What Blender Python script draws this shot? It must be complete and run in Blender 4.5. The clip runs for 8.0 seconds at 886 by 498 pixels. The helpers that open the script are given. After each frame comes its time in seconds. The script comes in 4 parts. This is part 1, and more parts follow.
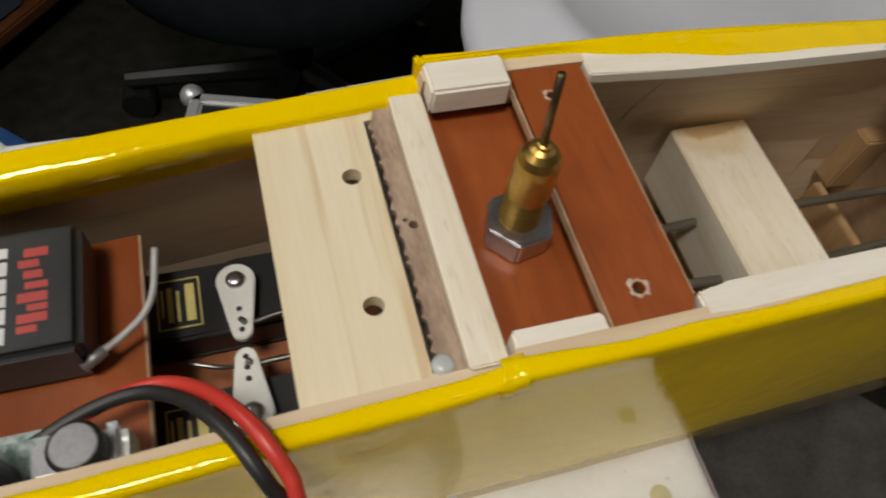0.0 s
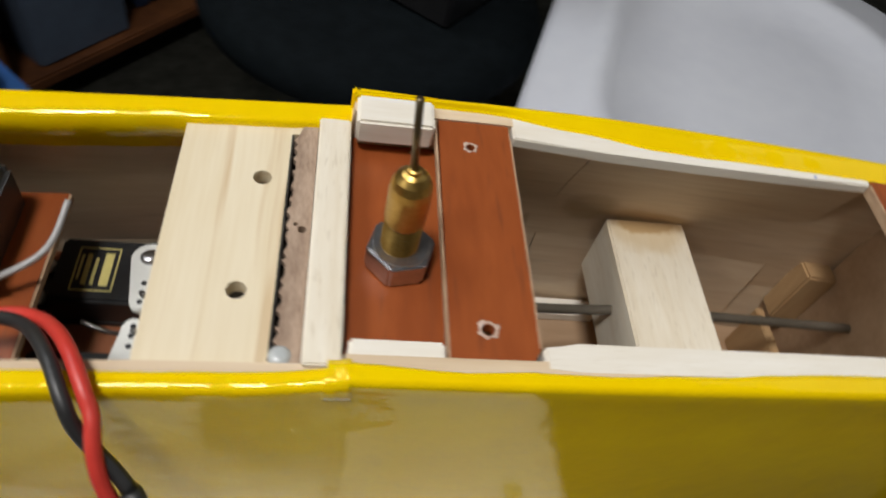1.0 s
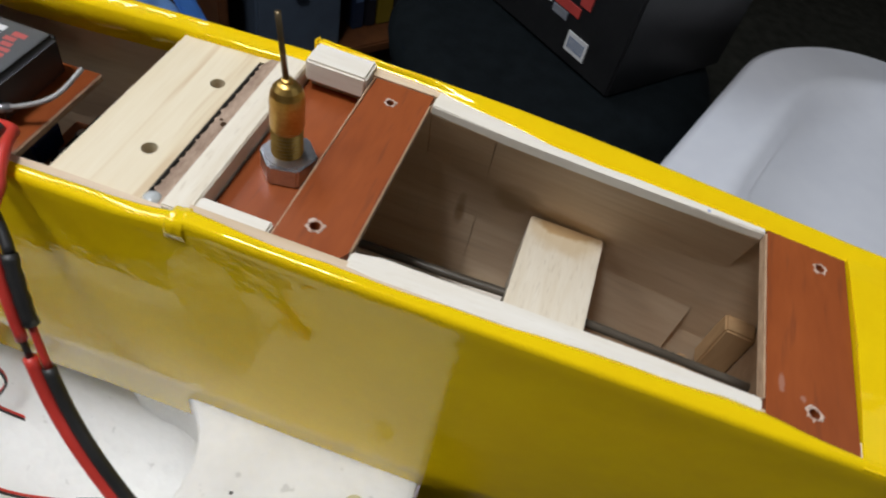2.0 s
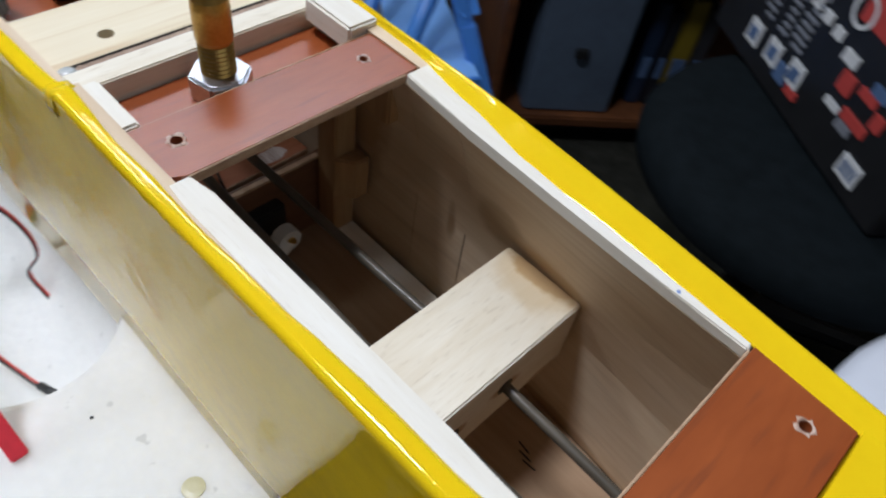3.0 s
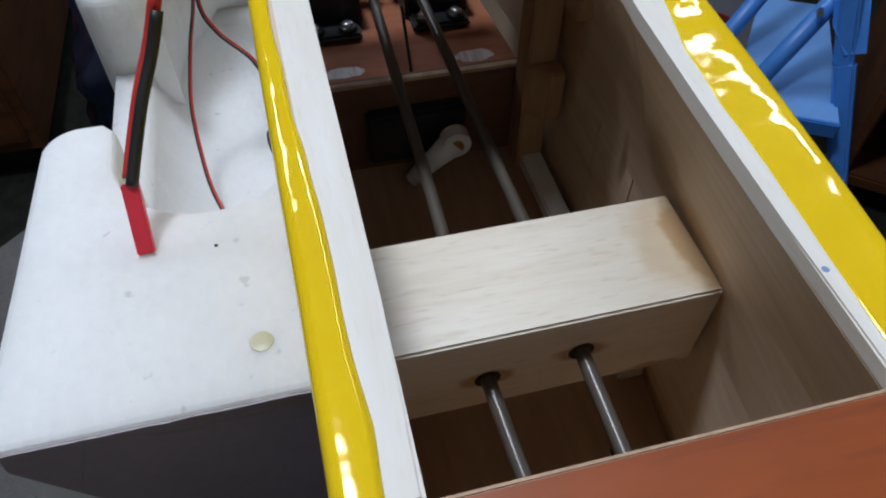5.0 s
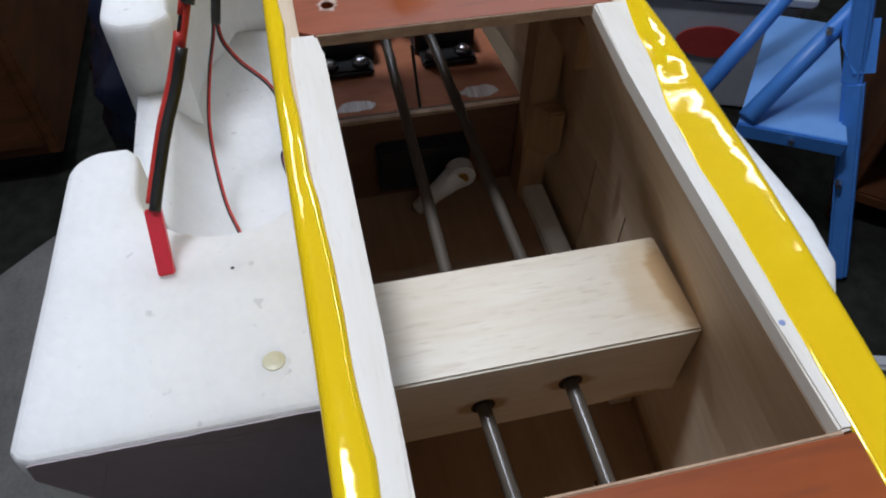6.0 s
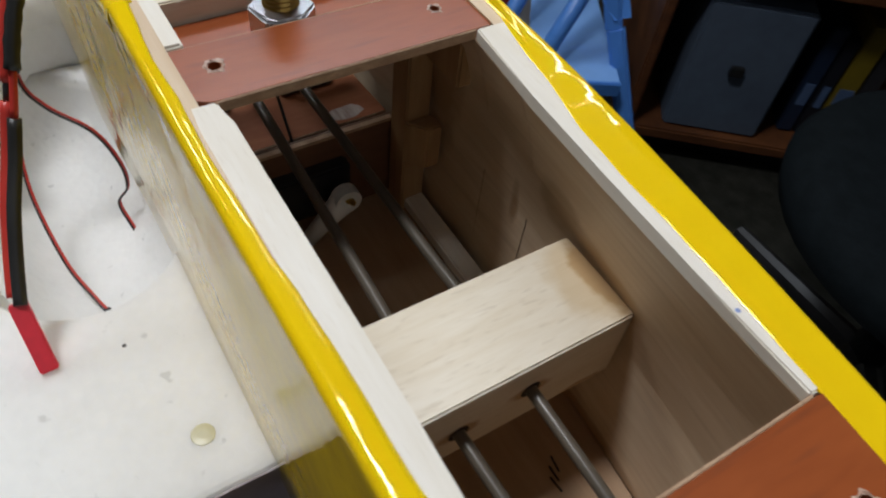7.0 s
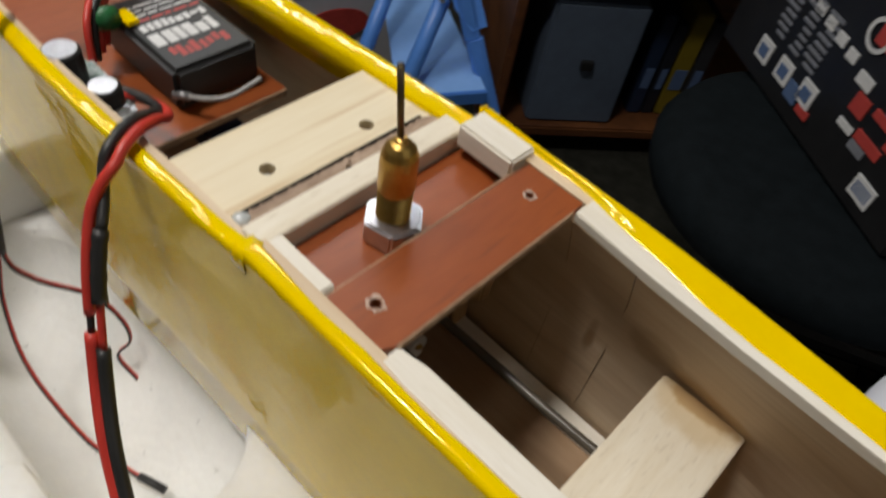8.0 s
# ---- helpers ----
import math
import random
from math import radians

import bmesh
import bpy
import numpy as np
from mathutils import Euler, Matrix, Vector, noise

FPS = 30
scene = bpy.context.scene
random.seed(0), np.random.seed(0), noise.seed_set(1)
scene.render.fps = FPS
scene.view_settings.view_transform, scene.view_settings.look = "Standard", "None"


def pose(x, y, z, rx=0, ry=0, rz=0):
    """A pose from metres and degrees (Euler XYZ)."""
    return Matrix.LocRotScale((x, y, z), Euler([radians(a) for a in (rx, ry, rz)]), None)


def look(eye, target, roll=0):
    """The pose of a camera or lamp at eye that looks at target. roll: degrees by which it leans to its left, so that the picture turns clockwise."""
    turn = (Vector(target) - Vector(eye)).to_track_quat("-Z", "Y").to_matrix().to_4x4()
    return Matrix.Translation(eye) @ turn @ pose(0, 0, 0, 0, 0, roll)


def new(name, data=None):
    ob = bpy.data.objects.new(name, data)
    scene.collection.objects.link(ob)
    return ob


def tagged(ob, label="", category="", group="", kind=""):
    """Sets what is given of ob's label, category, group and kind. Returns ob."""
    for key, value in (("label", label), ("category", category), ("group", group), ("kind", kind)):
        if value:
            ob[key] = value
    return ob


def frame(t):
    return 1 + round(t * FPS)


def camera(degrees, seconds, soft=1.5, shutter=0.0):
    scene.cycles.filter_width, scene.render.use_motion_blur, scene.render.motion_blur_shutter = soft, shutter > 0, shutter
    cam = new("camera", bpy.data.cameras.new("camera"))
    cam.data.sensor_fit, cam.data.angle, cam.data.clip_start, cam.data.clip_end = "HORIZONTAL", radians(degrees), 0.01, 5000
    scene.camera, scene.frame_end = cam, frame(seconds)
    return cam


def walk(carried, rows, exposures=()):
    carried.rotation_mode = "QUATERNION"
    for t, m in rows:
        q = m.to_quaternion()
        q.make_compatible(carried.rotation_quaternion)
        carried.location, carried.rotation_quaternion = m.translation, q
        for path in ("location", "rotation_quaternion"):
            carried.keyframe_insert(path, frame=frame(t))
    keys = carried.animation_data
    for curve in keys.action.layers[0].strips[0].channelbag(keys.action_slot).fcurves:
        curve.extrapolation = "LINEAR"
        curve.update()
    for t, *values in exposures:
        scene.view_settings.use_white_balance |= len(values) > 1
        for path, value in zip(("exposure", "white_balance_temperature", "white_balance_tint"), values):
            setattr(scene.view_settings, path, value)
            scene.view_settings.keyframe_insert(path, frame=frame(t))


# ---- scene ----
cam = camera(64.30, 8.0, soft=2.0, shutter=0.4)
PATH = [
    (0, (-0.06544, -0.07461, 1.01547), (0.38098, 0.88575, -0.68111), 11.37),
    (0.5, (-0.05877, -0.08735, 1.01336), (0.48659, 0.97853, -0.58867), 16.79),
    (1, (-0.03386, -0.09603, 1.01747), (0.30696, 1.10314, -0.54645), 16.55),
    (1.5, (0.02912, -0.12318, 1.02946), (-0.08865, 1.10463, -0.5449), 12.92),
    (1.7, (0.03312, -0.13184, 1.03239), (-0.06708, 1.14084, -0.50717), 14.05),
    (3, (0.11111, -0.07319, 1.00325), (-0.68918, 0.96635, -0.50634), 10.63),
    (3.5, (0.13593, -0.0533, 0.98804), (-1.08891, 0.57084, -0.46462), -3.07),
    (4, (0.14127, -0.04625, 0.96443), (-1.09724, 0.45761, -0.52292), -1.30),
    (4.5, (0.13479, -0.03642, 0.9679), (-1.06903, 0.32929, -0.5868), -2.51),
    (4.7, (0.13262, -0.03393, 0.9672), (-1.08584, 0.3081, -0.58147), 0.31),
    (6, (0.13573, -0.03263, 0.98059), (-1.11331, 0.27496, -0.55085), 1.32),
    (6.5, (0.13291, -0.0394, 0.98519), (-1.04703, 0.49489, -0.53871), 4.90),
    (7, (0.11862, -0.0534, 0.989), (-0.88924, 0.71734, -0.55702), 8.00),
    (7.5, (0.0918, -0.07531, 0.999), (-0.80696, 0.79631, -0.56065), 9.07),
    (8, (0.05845, -0.08808, 1.01985), (-0.69912, 0.97738, -0.49372), 11.95),
]
# the phone's automatic brightness and white balance: seconds, stops, kelvin, tint
BALANCE = [
    (0, -0.40, 7000, 10), (0.5, -0.13, 6700, 10), (1, -0.06, 6500, 10), (1.5, -0.06, 6250, 10), (3, 0.08, 5700, 10), (3.5, 0.10, 5050, 10), (4, -0.06, 5200, 10),
    (4.5, -0.21, 5350, 10), (6, -0.08, 5600, 12), (6.5, -0.10, 5750, 12), (7, -0.15, 6100, 10), (7.5, -0.17, 6500, 10), (8, -0.20, 6800, 10),
]
walk(cam, [(t, look(eye, target, roll)) for t, eye, target, roll in PATH], BALANCE)

# ---- light ----
world = bpy.data.worlds.new("room_air")
world.use_nodes = True
world.node_tree.nodes["Background"].inputs[0].default_value = (1.0, 0.82, 0.62, 1)
world.node_tree.nodes["Background"].inputs[1].default_value = 0.012
scene.world = world
scene.view_settings.exposure = 0.0


def area_lamp(name, eye, target, size, power, colour):
    data = bpy.data.lights.new(name, "AREA")
    data.shape, data.size, data.energy, data.color = "DISK", size, power, colour
    ob = new(name, data)
    ob.matrix_world = look(eye, target)
    return ob


def tube_lamp(name, eye, target, long, wide, power, colour, roll=0):
    data = bpy.data.lights.new(name, "AREA")
    data.shape, data.size, data.size_y, data.energy, data.color = "RECTANGLE", long, wide, power, colour
    ob = new(name, data)
    ob.matrix_world = look(eye, target, roll)
    return ob


area_lamp("ceiling_lamp_light", (-0.40, -0.30, 2.38), (0, 0, 0.9), 0.32, 18, (1.0, 0.98, 0.96))
tube_lamp("tube_lamp_light", (-1.35, 0.75, 2.35), (-0.2, 0.2, 0.9), 1.2, 0.12, 13, (0.93, 0.97, 1.0))
area_lamp("side_lamp_light", (-1.55, -0.55, 2.25), (0, 0, 0.85), 0.4, 7, (1.0, 0.97, 0.92))

# No such panel known: fill added to lift aft-facing foam, beam and skin.
area_lamp("aft_fill_light", (1.35, 0.2, 2.4), (0.2, 0, 0.85), 1.8, 4, (0.95, 0.98, 1.0))

TOP = 0.90  # height of the model's upper edge over the room's floor


def P(x, y, z):
    """A place from millimetres along, across and over the model's upper edge."""
    return Vector((x / 1000, y / 1000, TOP + z / 1000))


# ---- materials ----
def material(name, base, rough=0.5, metal=0.0, second=None, scale=60.0, bump=0.1, stretch=(1, 1, 1), spread=0.5, coat=0.0, fine=6.0, clear=0.0, emit=0.0):
    m = bpy.data.materials.new(name)
    m.use_nodes = True
    n, l = m.node_tree.nodes, m.node_tree.links
    b = n["Principled BSDF"]
    b.inputs["Roughness"].default_value = rough
    b.inputs["Metallic"].default_value = metal
    b.inputs["Coat Weight"].default_value = coat
    b.inputs["Coat Roughness"].default_value = 0.06
    b.inputs["Transmission Weight"].default_value = clear
    tc, mp = n.new("ShaderNodeTexCoord"), n.new("ShaderNodeMapping")
    mp.inputs["Scale"].default_value = stretch
    l.new(tc.outputs["Object"], mp.inputs["Vector"])
    n1, n2, mix, ramp = n.new("ShaderNodeTexNoise"), n.new("ShaderNodeTexNoise"), n.new("ShaderNodeMix"), n.new("ShaderNodeMapRange")
    n1.inputs["Scale"].default_value, n1.inputs["Detail"].default_value = scale, 5
    n2.inputs["Scale"].default_value, n2.inputs["Detail"].default_value = scale * fine, 3
    l.new(mp.outputs["Vector"], n1.inputs["Vector"]), l.new(mp.outputs["Vector"], n2.inputs["Vector"])
    add = n.new("ShaderNodeMath")
    add.operation = "MULTIPLY_ADD"
    l.new(n2.outputs["Fac"], add.inputs[0])
    add.inputs[1].default_value = 0.6
    l.new(n1.outputs["Fac"], add.inputs[2])
    l.new(add.outputs[0], ramp.inputs["Value"])
    ramp.inputs["From Min"].default_value, ramp.inputs["From Max"].default_value = 0.8 - spread * 0.5, 0.8 + spread * 0.5
    mix.data_type = "RGBA"
    l.new(ramp.outputs["Result"], mix.inputs["Factor"])
    second = second or tuple(c * 0.8 for c in base)
    mix.inputs[6].default_value, mix.inputs[7].default_value = (*base, 1), (*second, 1)
    l.new(mix.outputs[2], b.inputs["Base Color"])
    if bump:
        bp = n.new("ShaderNodeBump")
        bp.inputs["Strength"].default_value, bp.inputs["Distance"].default_value = bump, 0.0006
        l.new(add.outputs[0], bp.inputs["Height"])
        l.new(bp.outputs["Normal"], b.inputs["Normal"])
    return m


BALSA = material("balsa", (0.84, 0.80, 0.72), 0.6, second=(0.75, 0.69, 0.58), scale=90, stretch=(0.12, 1, 1), bump=0.15)
# Inner sheets: tan wood, toned down from BALSA to carry interior shade too.
SHEET = material("balsa_sheet_shaded", (0.74, 0.60, 0.43), 0.6, second=(0.62, 0.46, 0.29), scale=90, stretch=(0.10, 1, 1), bump=0.15)
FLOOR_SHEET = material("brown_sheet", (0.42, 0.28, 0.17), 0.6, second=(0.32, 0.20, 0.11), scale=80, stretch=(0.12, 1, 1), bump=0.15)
BALSA_ACROSS = material("balsa_across", (0.82, 0.76, 0.64), 0.55, second=(0.70, 0.61, 0.46), scale=110, stretch=(1, 0.10, 1), bump=0.2)
PINE = material("pine", (0.80, 0.71, 0.53), 0.5, second=(0.70, 0.58, 0.38), scale=130, stretch=(1, 0.06, 1), bump=0.1, spread=0.7)
PLY = material("reddish_ply", (0.33, 0.082, 0.020), 0.34, second=(0.25, 0.058, 0.014), scale=80, stretch=(1, 0.25, 1), bump=0.12)
PLY_EDGE = material("ply_edge", (0.55, 0.38, 0.24), 0.7, second=(0.36, 0.22, 0.13), scale=200, stretch=(1, 1, 3), bump=0.3)
PLY_STRIP = material("worn_ply_strip", (0.46, 0.34, 0.25), 0.75, second=(0.24, 0.16, 0.11), scale=260, stretch=(1, 0.3, 1), bump=0.5)
FILM = material("yellow_film", (0.88, 0.62, 0.0), 0.08, second=(0.84, 0.56, 0.0), scale=14, bump=0.03)
FOAM = material("white_foam", (0.88, 0.88, 0.86), 0.7, second=(0.83, 0.83, 0.81), scale=60, bump=0.25, fine=5)
BRASS = material("brass", (0.60, 0.40, 0.12), 0.36, 1.0, second=(0.45, 0.27, 0.07), scale=200, bump=0.05)
ZINC = material("zinc", (0.62, 0.62, 0.64), 0.3, 1.0, second=(0.45, 0.45, 0.47), scale=200, bump=0.05)
BLACK = material("black_plastic", (0.012, 0.012, 0.013), 0.4, second=(0.02, 0.02, 0.02), scale=100, bump=0.05)
TABLE = material("dark_table", (0.070, 0.064, 0.056), 0.6, second=(0.032, 0.029, 0.026), scale=70, bump=0.4, fine=7)
CARPET = material("grey_carpet", (0.032, 0.032, 0.026), 0.95, second=(0.014, 0.014, 0.011), scale=30, bump=0.8, fine=12)
WALLPAINT = material("wall_paint", (0.50, 0.48, 0.45), 0.8, second=(0.45, 0.43, 0.40), scale=3)
WOOD = material("brown_wood", (0.16, 0.06, 0.022), 0.4, second=(0.08, 0.03, 0.012), scale=9, stretch=(1, 1, 6))
BLUE = material("blue_paint", (0.09, 0.26, 0.72), 0.35, second=(0.07, 0.22, 0.62), scale=12, bump=0.03)
CLOTH = material("black_cloth", (0.004, 0.006, 0.007), 0.85, second=(0.007, 0.010, 0.012), scale=40, bump=0.5)
TUB = material("white_plastic", (0.80, 0.82, 0.88), 0.4, second=(0.74, 0.76, 0.83), scale=6, bump=0.05)
STEEL_GREY = material("grey_steel", (0.10, 0.135, 0.19), 0.5, second=(0.08, 0.105, 0.15), scale=9)


def flecks(m, colour, scale, stretch, low=0.62, high=0.74, strength=0.6):
    """Short dark grain marks over a wood's colour."""
    n, l = m.node_tree.nodes, m.node_tree.links
    b = n["Principled BSDF"]
    old = b.inputs["Base Color"].links[0].from_socket
    tc, mp, nz, rg, mix = n.new("ShaderNodeTexCoord"), n.new("ShaderNodeMapping"), n.new("ShaderNodeTexNoise"), n.new("ShaderNodeMapRange"), n.new("ShaderNodeMix")
    mp.inputs["Scale"].default_value = stretch
    nz.inputs["Scale"].default_value, nz.inputs["Detail"].default_value = scale, 2
    l.new(tc.outputs["Object"], mp.inputs["Vector"])
    l.new(mp.outputs["Vector"], nz.inputs["Vector"])
    l.new(nz.outputs["Fac"], rg.inputs["Value"])
    rg.inputs["From Min"].default_value, rg.inputs["From Max"].default_value, rg.inputs["To Max"].default_value = low, high, strength
    mix.data_type = "RGBA"
    l.new(rg.outputs["Result"], mix.inputs["Factor"])
    l.new(old, mix.inputs[6])
    mix.inputs[7].default_value = (*colour, 1)
    l.new(mix.outputs[2], b.inputs["Base Color"])


def relief(m, kind, scale, distance, strength=1.0, stretch=(1, 1, 1)):
    """One more layer of surface relief: 'beads' of foam or 'waves' of shrunk film."""
    n, l = m.node_tree.nodes, m.node_tree.links
    b = n["Principled BSDF"]
    tc, mp, bp = n.new("ShaderNodeTexCoord"), n.new("ShaderNodeMapping"), n.new("ShaderNodeBump")
    mp.inputs["Scale"].default_value = stretch
    l.new(tc.outputs["Object"], mp.inputs["Vector"])
    tx = n.new("ShaderNodeTexVoronoi" if kind == "beads" else "ShaderNodeTexNoise")
    tx.inputs["Scale"].default_value = scale
    l.new(mp.outputs["Vector"], tx.inputs["Vector"])
    l.new(tx.outputs[0], bp.inputs["Height"])
    bp.invert = kind == "beads"
    bp.inputs["Strength"].default_value, bp.inputs["Distance"].default_value = strength, distance
    if b.inputs["Normal"].links:
        l.new(b.inputs["Normal"].links[0].from_socket, bp.inputs["Normal"])
    l.new(bp.outputs["Normal"], b.inputs["Normal"])


def tint_patch(m, at, radii, colour, strength=0.8, ragged=0.5, scale=220):
    """A soft ragged blotch of another colour about a place given in millimetres along, across and over the model's
    edge.
    """
    n, l = m.node_tree.nodes, m.node_tree.links
    b = n["Principled BSDF"]
    old = b.inputs["Base Color"].links[0].from_socket
    tc, sub, div, ln, nz, add, rg, mix = (n.new("ShaderNode" + k) for k in ("TexCoord", "VectorMath", "VectorMath", "VectorMath", "TexNoise", "Math", "MapRange", "Mix"))
    sub.operation, div.operation, ln.operation, add.operation = "SUBTRACT", "DIVIDE", "LENGTH", "MULTIPLY_ADD"
    sub.inputs[1].default_value = P(*at)
    div.inputs[1].default_value = tuple(r / 1000 for r in radii)
    l.new(tc.outputs["Object"], sub.inputs[0]), l.new(sub.outputs[0], div.inputs[0]), l.new(div.outputs[0], ln.inputs[0])
    l.new(tc.outputs["Object"], nz.inputs["Vector"])
    nz.inputs["Scale"].default_value, nz.inputs["Detail"].default_value = scale, 4
    l.new(nz.outputs["Fac"], add.inputs[0])
    add.inputs[1].default_value = ragged
    l.new(ln.outputs["Value"], add.inputs[2])
    l.new(add.outputs[0], rg.inputs["Value"])
    rg.interpolation_type = "SMOOTHSTEP"
    rg.inputs["From Min"].default_value, rg.inputs["From Max"].default_value = 0.6 + ragged * 0.5, 1.0 + ragged * 0.5
    rg.inputs["To Min"].default_value, rg.inputs["To Max"].default_value = strength, 0.0
    mix.data_type = "RGBA"
    l.new(rg.outputs["Result"], mix.inputs["Factor"])
    l.new(old, mix.inputs[6])
    mix.inputs[7].default_value = (*colour, 1)
    l.new(mix.outputs[2], b.inputs["Base Color"])


for cloth in (CLOTH, CARPET):
    cloth.node_tree.nodes["Principled BSDF"].inputs["Specular IOR Level"].default_value = 0.08
foam_shader = FOAM.node_tree.nodes["Principled BSDF"]
foam_shader.inputs["Subsurface Weight"].default_value = 0.7
foam_shader.inputs["Subsurface Radius"].default_value = (1.0, 1.0, 1.0)
foam_shader.inputs["Subsurface Scale"].default_value = 0.02
relief(FOAM, "beads", 260, 0.0008, 0.35)
relief(FOAM, "waves", 45, 0.003, 0.25)
flecks(FOAM, (0.55, 0.55, 0.53), 190, (1, 1, 1), 0.70, 0.76, 0.5)
film_shader = FILM.node_tree.nodes["Principled BSDF"]
film_shader.inputs["IOR"].default_value = 1.55
film_shader.inputs["Specular Tint"].default_value = (1.0, 0.88, 0.42, 1)
relief(FILM, "waves", 38, 0.004, 0.09)
relief(FILM, "waves", 150, 0.0016, 0.12)
flecks(BALSA_ACROSS, (0.50, 0.41, 0.29), 1300, (1, 0.14, 1), 0.58, 0.74, 0.38)
BEAM = BALSA_ACROSS.copy()
BEAM.name = "beam_balsa"
flecks(BALSA, (0.60, 0.52, 0.40), 1500, (0.14, 1, 1), 0.58, 0.76, 0.25)
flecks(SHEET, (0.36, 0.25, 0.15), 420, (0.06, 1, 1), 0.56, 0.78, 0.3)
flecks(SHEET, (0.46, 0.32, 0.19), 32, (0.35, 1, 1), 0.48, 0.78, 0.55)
flecks(PINE, (0.52, 0.33, 0.15), 300, (1, 0.05, 1), 0.58, 0.72, 0.5)
flecks(PLY, (0.16, 0.045, 0.018), 420, (1, 0.12, 1), 0.60, 0.72, 0.5)
flecks(TABLE, (0.14, 0.125, 0.13), 60, (1, 0.06, 1), 0.66, 0.72, 0.5)


# ---- mesh helpers ----
def thing(name, label, category, at=(0, 0, 0), group="", kind=""):
    ob = new(name)
    ob.empty_display_size = 0.01
    ob.location = at
    return tagged(ob, label, category, group, kind)


def part(name, bm, mat, parent=None, label="", smooth=False):
    me = bpy.data.meshes.new(name)
    bmesh.ops.recalc_face_normals(bm, faces=bm.faces[:])
    if smooth:
        for f in bm.faces:
            f.smooth = True
    bm.to_mesh(me)
    bm.free()
    me.materials.append(mat)
    ob = new(name, me)
    if parent:
        ob.parent = parent
        ob.matrix_parent_inverse = Matrix.Translation(-parent.location)
    if label:
        ob["label"] = label
    return ob


def prism(pts, z0, z1, bevel=0.0, bm=None, seg=2):
    """A plate or block from an outline in millimetres between two heights."""
    bm = bm or bmesh.new()
    low = [bm.verts.new(P(x, y, z0)) for x, y in pts]
    high = [bm.verts.new(P(x, y, z1)) for x, y in pts]
    fs = [bm.faces.new(low[::-1]), bm.faces.new(high)]
    for i in range(len(pts)):
        j = (i + 1) % len(pts)
        fs.append(bm.faces.new((low[i], low[j], high[j], high[i])))
    if bevel:
        es = {e for f in fs for e in f.edges}
        bmesh.ops.bevel(bm, geom=list(es), offset=bevel / 1000, segments=seg, affect="EDGES", clamp_overlap=True)
    return bm


def block(x0, x1, y0, y1, z0, z1, bevel=0.3, bm=None, seg=2):
    return prism([(x0, y0), (x1, y0), (x1, y1), (x0, y1)], z0, z1, bevel, bm, seg)


def tube(points, r, sides=10, bm=None, caps=True):
    """A round bar of radius r (mm, or one per point) along points in millimetres."""
    bm = bm or bmesh.new()
    pts = [P(*p) for p in points]
    rs = r if isinstance(r, (list, tuple)) else [r] * len(pts)
    rings, up = [], None
    for i, p in enumerate(pts):
        d = (pts[min(i + 1, len(pts) - 1)] - pts[max(i - 1, 0)]).normalized()
        if up is None:
            up = d.orthogonal().normalized()
        up = (up - d * up.dot(d)).normalized()
        side = d.cross(up)
        rings.append([bm.verts.new(p + (up * math.cos(a) + side * math.sin(a)) * rs[i] / 1000) for a in (2 * math.pi * k / sides for k in range(sides))])
    for a, b in zip(rings, rings[1:]):
        for k in range(sides):
            bm.faces.new((a[k], a[(k + 1) % sides], b[(k + 1) % sides], b[k]))
    if caps:
        bm.faces.new(rings[0][::-1]), bm.faces.new(rings[-1])
    return bm


def curve(points, n=8):
    """Points on a smooth line through the given ones."""
    out = []
    ps = [Vector(p) for p in points]
    ps = [ps[0] * 2 - ps[1], *ps, ps[-1] * 2 - ps[-2]]
    for a, b, c, d in zip(ps, ps[1:], ps[2:], ps[3:]):
        for k in range(n):
            t = k / n
            out.append(0.5 * ((2 * b) + (c - a) * t + (2 * a - 5 * b + 4 * c - d) * t * t + (3 * b - a - 3 * c + d) * t ** 3))
    out.append(ps[-2])
    return [tuple(p) for p in out]


def lathe(profile, cx, cy, sides=24, bm=None, z=0.0):
    """A turned body from (radius, height) pairs about an upright axis."""
    bm = bm or bmesh.new()
    rings = [[bm.verts.new(P(cx + r * math.cos(2 * math.pi * k / sides), cy + r * math.sin(2 * math.pi * k / sides), z + h)) for k in range(sides)] for r, h in profile]
    for a, b in zip(rings, rings[1:]):
        for k in range(sides):
            bm.faces.new((a[k], a[(k + 1) % sides], b[(k + 1) % sides], b[k]))
    bm.faces.new(rings[0][::-1]), bm.faces.new(rings[-1])
    return bm


def along(table, x):
    xs, ys = zip(*table)
    return float(np.interp(x, xs, ys))


def loft(sections, bm=None):
    """A skin over rings of places in millimetres, closed at its ends."""
    bm = bm or bmesh.new()
    rings = [[bm.verts.new(P(*p)) for p in s] for s in sections]
    k = len(rings[0])
    for a, b in zip(rings, rings[1:]):
        for i in range(k):
            bm.faces.new((a[i], a[(i + 1) % k], b[(i + 1) % k], b[i]))
    bm.faces.new(rings[0][::-1]), bm.faces.new(rings[-1])
    return bm


# near-black that paints the depth shade of the slot beside the tray
SLOT_SHADE = material('slot_shade_black', (0.03, 0.025, 0.02), 0.8)
